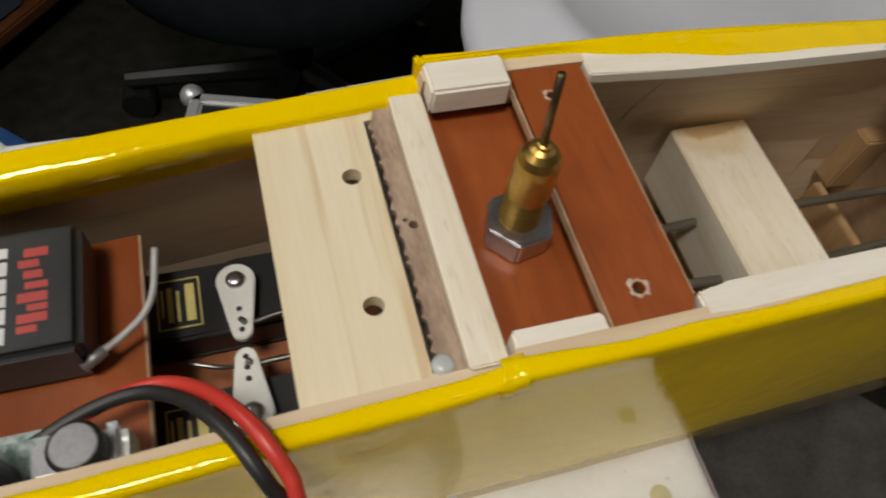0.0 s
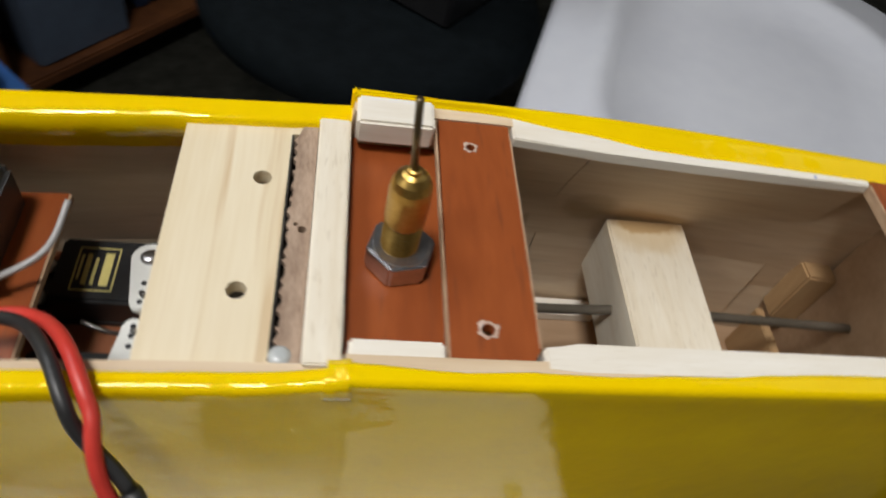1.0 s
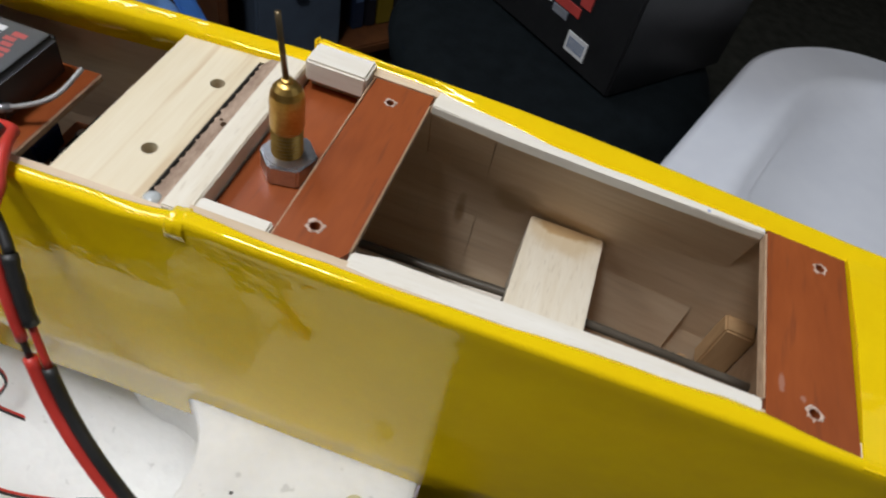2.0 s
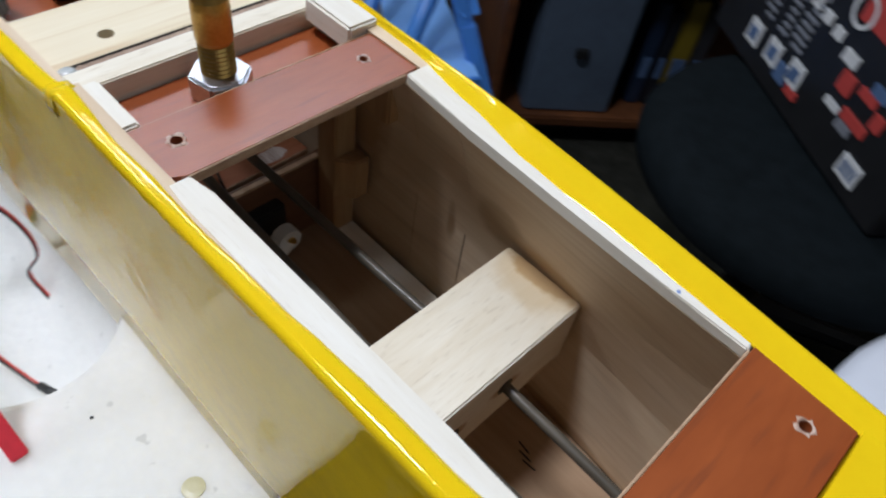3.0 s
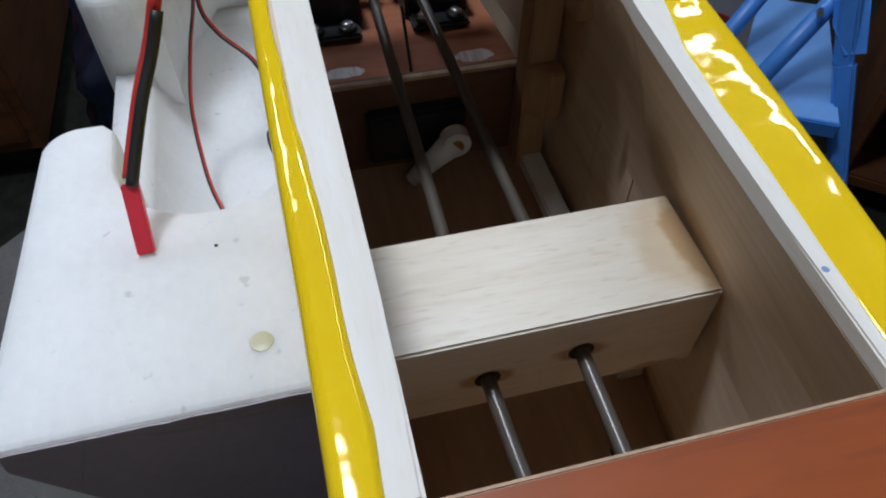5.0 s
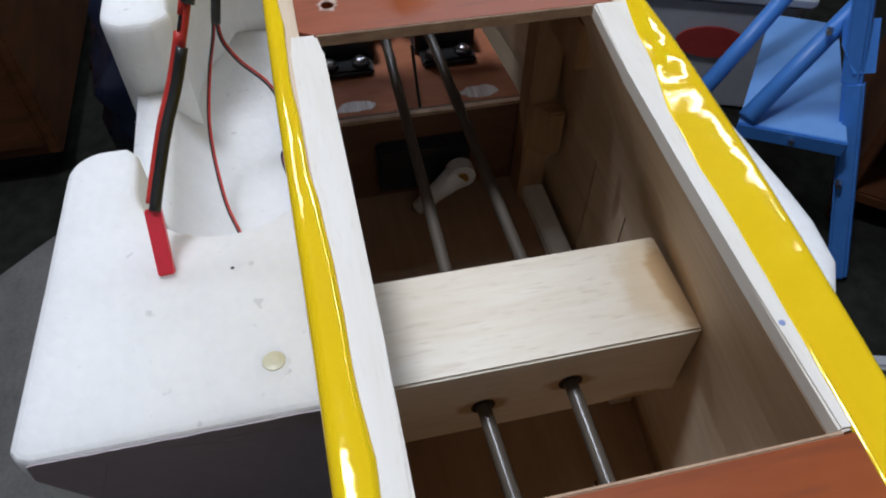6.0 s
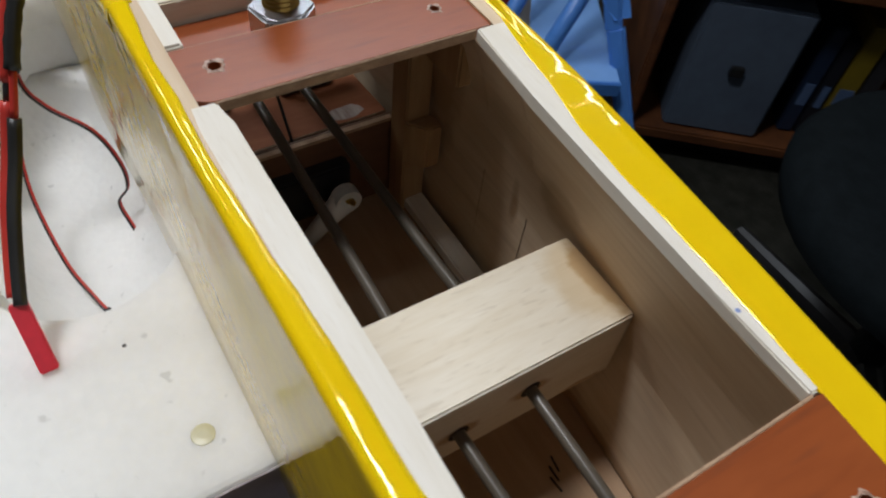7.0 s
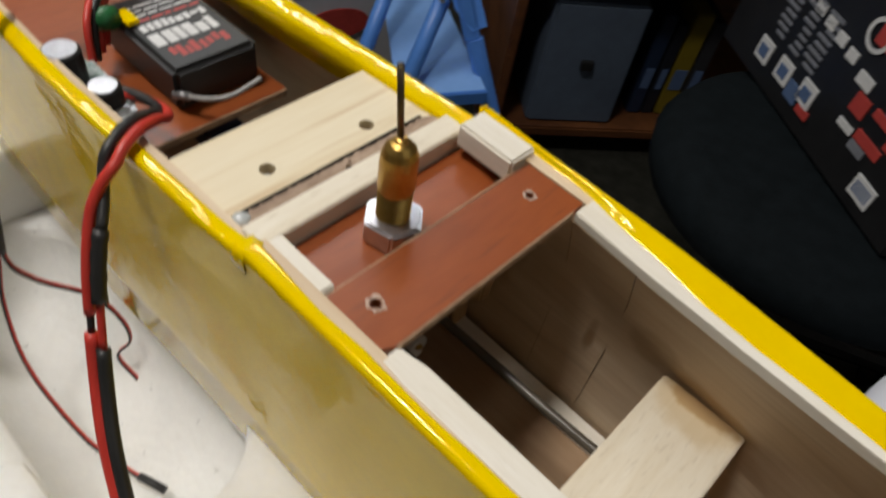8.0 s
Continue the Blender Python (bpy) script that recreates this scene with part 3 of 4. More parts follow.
for k in range(5):
    a = math.radians(72 * k + 100)
    c, s = math.cos(a), math.sin(a)
    p = lambda r, z: ((0.02 + r * c) * 1000, (0.86 + r * s) * 1000, (z - TOP) * 1000)
    part("foot", tube([p(0.02, 0.1), p(0.29, 0.075)], [22, 14], 8), BLACK, chair)
    part("castor", tube([(p(0.28, 0.03)[0] - s * 22, p(0.28, 0.03)[1] + c * 22, p(0, 0.03)[2]), (p(0.28, 0.03)[0] + s * 22, p(0.28, 0.03)[1] - c * 22, p(0, 0.03)[2])], 29, 14), BLACK, chair)

# ---- white drum ----
drum = thing("plastic_tub", "large pale grey plastic tub with a ridged lid", "storage tub", (0.5, 0.62, 0))
TU, TV, TO = Vector((0.944, -0.33, 0)), Vector((0.33, 0.944, 0)), Vector((0.205, 0.60, 0))
def tub_ring(u0, u1, v0, v1, r, z):
    """A level rounded rectangle in the tub's own directions."""
    out = []
    for cu, cv, a0 in ((u1 - r, v1 - r, 0), (u0 + r, v1 - r, 90), (u0 + r, v0 + r, 180), (u1 - r, v0 + r, 270)):
        for k in range(13):
            a = math.radians(a0 + 90 * k / 12)
            out.append(TO + TU * (cu + r * math.cos(a)) + TV * (cv + r * math.sin(a)) + Vector((0, 0, z)))
    return out
def skin(rings):
    bm = bmesh.new()
    vs = [[bm.verts.new(p) for p in ring] for ring in rings]
    n = len(vs[0])
    for a, b in zip(vs, vs[1:]):
        for k in range(n):
            bm.faces.new((a[k], a[(k + 1) % n], b[(k + 1) % n], b[k]))
    bm.faces.new(vs[0][::-1]), bm.faces.new(vs[-1])
    return bm
part("body", skin([tub_ring(0.06, 0.52, -0.2, 0.38, 0.16, 0), tub_ring(0.02, 0.56, -0.24, 0.43, 0.18, 0.46)]), TUB, drum, smooth=True)
part("lid", skin([tub_ring(0.005, 0.585, -0.265, 0.455, 0.2, 0.45), tub_ring(0.0, 0.59, -0.27, 0.46, 0.2, 0.465), tub_ring(0.0, 0.59, -0.27, 0.46, 0.2, 0.485), tub_ring(0.012, 0.578, -0.258, 0.448, 0.2, 0.498), tub_ring(0.06, 0.53, -0.21, 0.40, 0.2, 0.500), tub_ring(0.068, 0.522, -0.202, 0.392, 0.2, 0.508), tub_ring(0.092, 0.498, -0.178, 0.368, 0.19, 0.508), tub_ring(0.102, 0.488, -0.168, 0.358, 0.185, 0.494), tub_ring(0.2, 0.4, -0.05, 0.25, 0.08, 0.497)]), TUB, drum, "flat lid with a raised rim", smooth=True)
bin_ = thing("blue_bin", "bright blue plastic storage bin on the floor", "storage bin", (0.9, 0.47, 0))
bm = bmesh.new()
prism([(800, 300), (1150, 300), (1150, 640), (905, 640)], -900, -395, 12, bm)
part("body", bm, material("blue_plastic", (0.03, 0.10, 0.55), 0.4, second=(0.025, 0.08, 0.45), scale=10), bin_)

# ---- shelf with steel box ----
A, B = Vector((-0.553, 0.968, 0)), Vector((0.64, 0.768, 0))
N = Vector((-0.768, 0.64, 0))
def obox(s0, s1, d0, d1, z0, z1, bevel=0.004, bm=None):
    """A box set to the shelf's front line: s along it, d behind it."""
    bm = bm or bmesh.new()
    vs = [[bm.verts.new(A + B * s + N * d + Vector((0, 0, z))) for s, d in ((s0, d0), (s1, d0), (s1, d1), (s0, d1))] for z in (z0, z1)]
    fs = [bm.faces.new(vs[0][::-1]), bm.faces.new(vs[1])] + [bm.faces.new((vs[0][i], vs[0][(i + 1) % 4], vs[1][(i + 1) % 4], vs[1][i])) for i in range(4)]
    if bevel:
        bmesh.ops.bevel(bm, geom=list({e for f in fs for e in f.edges}), offset=bevel, segments=2, affect="EDGES")
    return bm
shelf = thing("wooden_shelf", "brown wooden shelf unit with a dark plinth", "shelf", tuple(A))
part("bottom_shelf", obox(-0.06, 1.2, -0.02, 0.4, 0.055, 0.08), WOOD, shelf)
part("plinth", obox(-0.04, 1.2, 0.03, 0.38, 0, 0.055), BLACK, shelf)
part("middle_shelf", obox(-0.06, 1.2, -0.02, 0.4, 0.40, 0.425), WOOD, shelf)
part("side", obox(-0.08, -0.06, -0.02, 0.4, 0, 1.1), WOOD, shelf)
part("side", obox(1.2, 1.22, -0.02, 0.4, 0, 1.1), WOOD, shelf)
part("back", obox(-0.06, 1.2, 0.4, 0.41, 0, 1.1), WOOD, shelf)
case = thing("steel_box", "grey-blue steel box with a small drawer pull, on the lower shelf", "box", tuple(A + Vector((0, 0, 0.08))))
part("body", obox(0.0, 0.19, 0.0, 0.35, 0.08, 0.36, 0.006), STEEL_GREY, case)
part("pull", obox(0.08, 0.105, -0.012, 0.0, 0.22, 0.24, 0.002), BLACK, case)


# ---- inside the opening ----
SLEEVE = material("clear_sleeve", (0.13, 0.11, 0.085), 0.3, second=(0.07, 0.06, 0.045), scale=60, stretch=(0.2, 1, 1), bump=0.05)
WIRE = material("steel_wire", (0.30, 0.29, 0.28), 0.35, 1.0)
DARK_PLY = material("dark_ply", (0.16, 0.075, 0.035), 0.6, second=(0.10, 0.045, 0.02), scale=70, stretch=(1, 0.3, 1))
NYLON = material("white_nylon", (0.74, 0.74, 0.70), 0.4, second=(0.66, 0.66, 0.62), scale=80, bump=0.03)
RED_WIRE = material("red_insulation", (0.62, 0.05, 0.035), 0.38, second=(0.5, 0.035, 0.025), scale=40, bump=0.05)
BLACK_WIRE = material("black_insulation", (0.018, 0.018, 0.018), 0.42, second=(0.03, 0.03, 0.03), scale=40, bump=0.05)
PRINT_WHITE = material("white_print", (0.72, 0.72, 0.72), 0.5, bump=0)
PRINT_RED = material("red_print", (0.50, 0.06, 0.05), 0.5, bump=0)
PRINT_GOLD = material("gold_print", (0.72, 0.62, 0.22), 0.4, bump=0)


def far_wall(x, z):
    """How far across the inner face of the far side lies."""
    rail, low = along(FAR_RAIL, x), along(FAR, x) - 1.2
    k = min(1.0, max(0.0, (-z - 2.5) / 42))
    return rail + 0.05 + (low + 0.3 - rail) * math.sin(k * math.pi / 2)


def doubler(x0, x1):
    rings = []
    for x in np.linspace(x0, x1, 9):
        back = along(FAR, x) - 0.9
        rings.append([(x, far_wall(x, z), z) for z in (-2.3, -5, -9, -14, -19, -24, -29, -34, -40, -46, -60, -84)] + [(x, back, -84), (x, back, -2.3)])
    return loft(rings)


# Doublers reach up over the rail's inner face; their brown includes its shade.
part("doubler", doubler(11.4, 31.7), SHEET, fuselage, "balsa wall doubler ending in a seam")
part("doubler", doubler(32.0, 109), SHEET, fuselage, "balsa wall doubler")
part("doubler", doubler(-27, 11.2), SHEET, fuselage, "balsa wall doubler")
TAN = material("tan_balsa", (0.46, 0.30, 0.15), 0.6, second=(0.34, 0.20, 0.09), scale=90, stretch=(1, 1, 0.15), bump=0.3)
part("corner_post", block(-24, -15, 29, 37, -85, -9, 0.5), TAN, fuselage, "balsa corner post with glue")
part("gusset", prism([(-15, 28), (-9, 33), (-9, 38), (-15, 38)], -62, -46, 0.6), TAN, fuselage)
part("gusset", block(-14, 4, 31.5, 36, -22, -9, 0.6), TAN, fuselage)
part("floor_strip", block(-24, 62, 30.5, 37, -84, -79.5, 0.5), BALSA, fuselage)
part("floor_strip", block(-24, 128, -37, -31.5, -84, -79.5, 0.5), BALSA, fuselage)
part("side_block", prism([(119, 25.0), (129, 24.2), (129, 33), (119, 33)], -66, -42, 0.7), TAN, fuselage, "balsa block glued to the side")
part("rear_former", block(112, 115, -34, 26, -84, -62, 0.4), TAN, fuselage)


def blot(parent, at, u, v, ru, rv, mat, seed, lift=0.12):
    """A thin dried puddle lying on a surface spanned by u and v."""
    rnd = random.Random(seed)
    bm = bmesh.new()
    n = 26
    c = bm.verts.new(P(*(Vector(at) + Vector(u).cross(Vector(v)) * lift)))
    ring = []
    for k in range(n):
        a = 2 * math.pi * k / n
        w = 0.75 + 0.35 * noise.noise((math.cos(a) * 1.3 + seed, math.sin(a) * 1.3, 0)) + 0.1 * rnd.random()
        ring.append(bm.verts.new(P(*(Vector(at) + Vector(u) * ru * w * math.cos(a) + Vector(v) * rv * w * math.sin(a) + Vector(u).cross(Vector(v)) * 0.03))))
    for k in range(n):
        bm.faces.new((c, ring[k], ring[(k + 1) % n]))
    part("glue_stain", bm, mat, parent, "amber dried glue", smooth=True)


AMBER, PALE_AMBER = (0.42, 0.24, 0.08), (0.60, 0.46, 0.27)
tint_patch(BEAM, (61, 32, -33), (15, 11, 9), PALE_AMBER, 0.7, 0.6, 160)
tint_patch(BEAM, (62, 34, -33), (13, 5, 7), AMBER, 0.75, 0.7, 260)
for y, z in ((9.4, -43.4), (-8.4, -46.2)):
    tint_patch(BEAM, (73, y, z), (5, 6.5, 3.2), AMBER, 0.8, 0.6, 260)
tint_patch(BEAM, (73, 26, -56), (6, 9, 2.5), AMBER, 0.8, 0.6, 260)
# Wall stains, then darker brown beneath the plates and at the floor joint.
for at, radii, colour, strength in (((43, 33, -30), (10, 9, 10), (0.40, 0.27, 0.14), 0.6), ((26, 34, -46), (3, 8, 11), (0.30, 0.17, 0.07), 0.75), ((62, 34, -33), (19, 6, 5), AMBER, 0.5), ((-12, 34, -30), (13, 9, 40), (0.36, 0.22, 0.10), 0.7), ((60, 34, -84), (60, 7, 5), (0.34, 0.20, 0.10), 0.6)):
    tint_patch(SHEET, at, radii, colour, strength, 0.6, 120)
beam = [o for o in fuselage.children if o.name.startswith("cross_beam")][0]
for y, z in ((9.4, -43.4), (-8.4, -46.2)):
    # Flat disc on the uncut beam; its colour paints the hole's shade.
    part("rod_hole_disc", lathe([(2.6, -0.15), (2.5, 0.05)], 0, 0, 16), HOLE_SHADE, beam, "dark disc for the shade in the rod hole").matrix_world = Matrix.Translation(P(73.65, y, z)) @ Matrix.Rotation(math.radians(90), 4, "Y") @ Matrix.Translation(-P(0, 0, 0))
for k, (x, y) in enumerate(((78, 22), (80, 20), (82.5, 18.5))):
    part("pencil_mark", tube([(x, y, -83.9), (x + 4.5, y - 0.6 + k * 0.5, -83.9)], 0.28, 5), BLACK, fuselage)

part("ink_mark", lathe([(0.5, 0), (0.4, 0.05)], 93.2, 26.0, 10, z=0.7), material("blue_ink", (0.25, 0.32, 0.55), 0.6, bump=0), fuselage, "small blue ink smudge")

# control rods
for pts in ([(-58, -6.6, -41.5), (-42, -6.8, -42.6), (30, -8.0, -44.6), (73.6, -8.4, -46.2), (190, -2, -54), (320, -2, -56)], [(-58, 6.2, -41.5), (-42, 7.2, -42.6), (30, 8.8, -43.4), (73.6, 9.4, -43.4), (190, 9, -50), (320, 2, -56)]):
    part("rod_sleeve", tube(curve(pts, 6), 1.45, 12), SLEEVE, fuselage, "smoky plastic sleeve over a control rod", smooth=True)
part("push_rod", tube(curve([(-76.5, -7.2, -38.4), (-75.5, -7.2, -41.0), (-70, -7, -41.4), (-57, -6.6, -41.5)], 5), 0.75, 8), WIRE, fuselage, "bent steel push rod", smooth=True)
part("push_rod", tube(curve([(-76.5, 3.2, -38.4), (-75.5, 3.2, -41.0), (-70, 4.4, -41.4), (-57, 6.2, -41.5)], 5), 0.75, 8), WIRE, fuselage, "bent steel push rod", smooth=True)
part("push_rod", tube(curve([(-90, -3, -43), (-83, -5.6, -43), (-77, -7.4, -40)], 5), 0.6, 8), WIRE, fuselage, smooth=True)
part("thin_wire", tube(curve([(-44, 0.5, -42), (-32, 0.8, -60), (-22, 1, -80)], 6), 0.5, 6), BLACK_WIRE, fuselage)

# ---- servos ----
MATT_PLY = material("matt_ply", (0.36, 0.13, 0.055), 0.8, second=(0.25, 0.08, 0.03), scale=80, stretch=(1, 0.25, 1), bump=0.2)
part("servo_board", plate([(-115, -34.6), (-35, -33.4), (-35, 33.4), (-115, 28)], [], -61, -58.4), MATT_PLY, fuselage, "reddish plywood servo board")
part("board_edge", block(-35, -34.5, -33, 33, -61, -58.5, 0.1), PLY_EDGE, fuselage)
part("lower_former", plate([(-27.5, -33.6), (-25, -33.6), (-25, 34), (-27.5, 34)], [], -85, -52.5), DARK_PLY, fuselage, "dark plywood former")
part("former_edge", block(-26.5, -24.6, -30, 30, -53.4, -52.3, 0.1), PLY_EDGE, fuselage)
for y in (-18, 21):
    blot(fuselage, (-39, y, -58.3), (1, 0, 0), (0, 1, 0), 3.5, 8, material("white_glue", (0.62, 0.58, 0.55), 0.4, second=(0.3, 0.2, 0.16), scale=200, stretch=(0.3, 3, 1)), int(y) + 40)


def servo(x, y, z, flip):
    """A standard servo, long side along the model: z is the height of its case's top, x its front end."""
    s = thing("servo", "black plastic servo with a white arm on the servo board", "servo", P(x + 20, y, z - 12), group="servos in the fuselage")
    part("case", block(x, x + 40, y - 10, y + 10, z - 34, z, 0.9), BLACK, s)
    part("case_rib", block(x + 0.5, x + 39.5, y - 10.3, y + 10.3, z - 11, z - 9.5, 0.4), BLACK, s)
    part("gear_cover", prism([(x + 20, y - 8), (x + 24, y - 9.6), (x + 39.6, y - 9.6), (x + 39.6, y + 9.6), (x + 24, y + 9.6), (x + 20, y + 8)], z - 0.4, z + 1.6, 0.6), BLACK, s)
    for a, b in ((x - 8, x + 0.5), (x + 39.5, x + 48)):
        part("mounting_lug", block(a, b, y - 9, y + 9, z - 11.8, z - 9.2, 0.8), BLACK, s)
    for sx in (x - 4.4, x + 44.4):
        for sy in (y - 5, y + 5):
            g = part("grommet", lathe([(2.9, 0), (2.9, 1.2), (2.3, 1.7), (1.3, 1.5)], sx, sy, 18, z=z - 9.3), BLACK, s, smooth=True)
            part("screw", lathe([(2.0, 0), (2.0, 0.5), (1.5, 1.1), (0.5, 1.3)], sx, sy, 16, z=z - 7.8), ZINC, g, "cross-head steel screw", smooth=True)
    hx = x + 24.5
    part("spline", lathe([(3.2, 0), (3.2, 3)], hx, y, 16, z=z + 1.4), BLACK, s)
    bm = bmesh.new()
    outline = []
    L = 13.5
    for k in range(17):
        a = math.radians(180 * k / 16)
        outline.append((hx + 4.7 * math.cos(a), y + 4.7 * math.sin(a) * flip))
    for k in range(9):
        a = math.radians(180 + 180 * k / 8)
        outline.append((hx + 2.5 * math.cos(a), y - L * flip + 2.5 * math.sin(a) * flip))
    prism(outline, z + 4.6, z + 6.8, 0.4, bm)
    arm = part("servo_arm", bm, NYLON, s, "white nylon servo arm")
    part("arm_screw", lathe([(2.4, 0), (2.4, 0.6), (1.8, 1.3), (0.8, 1.5)], hx, y, 18, z=z + 6.6), ZINC, arm, smooth=True)
    for d in (8.0, 10.8, 13.5):
        part("arm_hole", lathe([(0.75, 0), (0.7, 0.12)], hx, y - d * flip, 10, z=z + 6.76), BLACK, arm)
    label = part("label_plate", block(x + 4.5, x + 15.5, y - 7.2, y + 7.2, z - 0.02, z + 0.08, 0), BLACK, s, "black label with gold border and lettering")
    for a, b, c, d in ((4.8, 15.2, -6.9, -6.5), (4.8, 15.2, 6.5, 6.9), (4.8, 5.2, -6.9, 6.9), (14.8, 15.2, -6.9, 6.9), (11.6, 13.8, -5.2, 5.2), (9.4, 10.2, -5.0, 3.6), (7.2, 8.4, -5.0, 4.8), (5.8, 6.4, -3.4, 4.4)):
        part("gold_bar", block(x + a, x + b, y + c, y + d, z + 0.08, z + 0.14, 0), PRINT_GOLD, label)
    return s


servo(-101.5, 15.0, -46.5, 1)
servo(-101.5, -19.0, -46.5, -1)

low = thing("servo", "black servo low in the former with a white arm", "servo", P(-40, -1, -70), group="servos in the fuselage")
part("case", block(-62, -20.5, -15, 14, -79, -61.6, 0.9), BLACK, low)
arm = part("servo_arm", tube([(-15, 9.3, -69), (-15, 2, -76), (-15, -4, -82)], [4.2, 3.0, 2.4], 12), NYLON, low, "white nylon servo arm", smooth=True)
part("arm_hub", tube([(-17, 9.3, -69), (-12.6, 9.3, -69)], 4.3, 18), NYLON, low)
part("arm_screw", tube([(-12.8, 9.3, -69), (-11.8, 9.3, -69)], 1.9, 14), BRASS, low)

# ---- receiver bay ----
bay = part("receiver_board", plate([(-230, -34), (-96, -31), (-96, 24), (-230, 15)], [], -29.8, -27.2), PLY, fuselage, "reddish plywood receiver board")
part("board_edge", block(-96, -95.4, -31, 24, -29.8, -27.3, 0.15), PLY_EDGE, bay, "pale raw plywood edge")
receiver = thing("radio_receiver", "black radio receiver box with a red and white label", "receiver", P(-125, 5, -27.2))
body = part("case", block(-146, -104, -9, 20, -27.1, -12.5, 1.6, seg=3), BLACK, receiver)
lab = part("label_plate", block(-142, -106, -7, 18, -12.55, -12.4, 0), BLACK, receiver, "glossy printed label with red and white bars")
rnd = random.Random(4)
for row, (x0, x1, mat, wmin, wmax) in enumerate(((-140, -138.8, PRINT_WHITE, 3, 7), (-137.4, -136.4, PRINT_WHITE, 2, 6), (-135, -134, PRINT_WHITE, 3, 8), (-132.4, -131.2, PRINT_RED, 2, 5), (-129.6, -125.8, PRINT_WHITE, 1.6, 2.6), (-123.8, -117.2, PRINT_WHITE, 2.2, 3.6), (-115.2, -109.8, PRINT_RED, 1.4, 2.2))):
    y = -6 + rnd.random() * 2
    while y < 15:
        w = wmin + (wmax - wmin) * rnd.random()
        cutx = rnd.random() * 0.35 * (x1 - x0)
        part("print_bar", block(x0 + (cutx if rnd.random() < 0.5 else 0), x1 - (cutx if rnd.random() < 0.4 else 0), y, min(y + w, 17.4), -12.4, -12.34, 0), mat, lab)
        y += w + 0.5 + 0.4 * rnd.random()
part("antenna", tube(curve([(-105, -8, -21), (-99, -5, -20), (-94, -1.5, -18.5), (-91.5, 3, -17), (-90, 11, -14)], 6), 0.75, 8), material("grey_lead", (0.42, 0.41, 0.40), 0.4), receiver, "grey aerial lead", smooth=True)
part("aerial_ferrule", tube([(-106.5, -9, -21.4), (-102, -6.6, -20.6)], 1.35, 10), material("grey_ferrule", (0.32, 0.32, 0.33), 0.35, 0.6), receiver, smooth=True)

cell = thing("blue_cell", "blue shrink-wrapped pack beside the servo board", "battery pack", P(-106, -4, -58))
part("wrap", block(-126, -110.6, 3, 17, -58.2, -48, 1.5, seg=3), material("blue_wrap", (0.012, 0.03, 0.12), 0.3, second=(0.01, 0.02, 0.08), scale=60), cell)

esc = thing("speed_controller", "speed controller in clear shrink wrap with two capacitors", "speed controller", P(-108, -29, -27.2))
CLEAR = material("shrink_wrap", (0.42, 0.47, 0.46), 0.12, second=(0.10, 0.17, 0.14), scale=140, bump=0.6, spread=0.35, coat=0.6)
part("board", block(-130, -102, -35, -22, -27.1, -14, 2.4, seg=3), CLEAR, esc, "green board under crinkled clear wrap")
for cx, cy, top, rr in ((-119, -32.5, -3.5, 5.2), (-104, -29.5, -7.5, 4.6)):
    c = part("capacitor", lathe([(rr, -22), (rr, -0.6), (rr - 0.6, 0)], cx, cy, 24, z=top), BLACK, esc, smooth=False)
    part("capacitor_top", lathe([(rr - 0.7, 0), (rr - 0.9, 0.15), (0.4, 0.16)], cx, cy, 24, z=top), ZINC, c, "bare aluminium top")
part("metal_tab", block(-112, -106, -33, -26, -14.2, -11.2, 0.8), ZINC, esc)
part("wrap_end", block(-102.5, -97, -33, -24, -24, -13, 1.8, seg=3), material("silver_foil", (0.75, 0.77, 0.78), 0.3, 0.5, second=(0.3, 0.33, 0.34), scale=120, bump=0.8), esc)

# ---- leads ----
leads = thing("battery_lead", "red and black battery lead with a red plug", "cable", P(-10, -83, -89))
trunk = [(-113, -25, -16), (-103, -21, -14.5), (-94, -19.8, -13), (-87.5, -22.5, -10), (-81.5, -28.5, -4), (-76.5, -35.5, -0.3), (-73, -42, -1.2), (-70, -47.5, -6), (-65.2, -54.1, -13.2), (-60.8, -59.3, -22.4), (-55.8, -64.2, -34.7), (-49, -69.7, -47.7), (-40, -75, -57), (-30.5, -79.3, -66), (-22.6, -82.2, -72.5)]
fine = curve(trunk, 6)
def offset(pts, dx, dy, dz=0):
    return [(x + dx, y + dy, z + dz) for x, y, z in pts]
def twisted(pts, first, turn):
    """One lead of the pair, which cross over each other half way."""
    out = []
    for k, (x, y, z) in enumerate(pts, first):
        a = math.pi * min(1, max(0, (k - 38) / 10))
        out.append((x + turn * 1.7 * math.cos(a), y + turn * 0.5 * math.cos(a), z + turn * 1.3 * math.sin(a)))
    return out
def lead(name, i0, i1, turn, r, mat, label="", lumps=0.0):
    pts = twisted(fine[i0:i1], i0, turn)
    part(name, tube(pts, [r + lumps * math.sin(k * 2.3) for k in range(len(pts))], 12), mat, leads, label, smooth=True)
lead("red_lead", 0, 60, 1, 1.45, RED_WIRE)
lead("bare_gap", 58, 62, 1, 0.9, BLACK_WIRE)
lead("red_sleeve", 61, 90, 1, 1.75, RED_WIRE, "red heat-shrink sleeve")
lead("black_lead", 0, 49, -1, 1.4, BLACK_WIRE)
lead("black_sleeve", 48, 58, -1, 1.9, BLACK_WIRE, "lumpy black heat-shrink sleeve", 0.15)
lead("red_core", 57, 63, -1, 1.0, RED_WIRE)
lead("black_sleeve", 62, 90, -1, 1.75, BLACK_WIRE, "black heat-shrink sleeve")
plug_bm = bmesh.new()
a, b = Vector((-22.3, -82.3, -72.4)), Vector((-8.6, -81.8, -87.2))
d = (b - a).normalized()
s1 = d.cross(Vector((0, 1, 0))).normalized()
s2 = d.cross(s1)
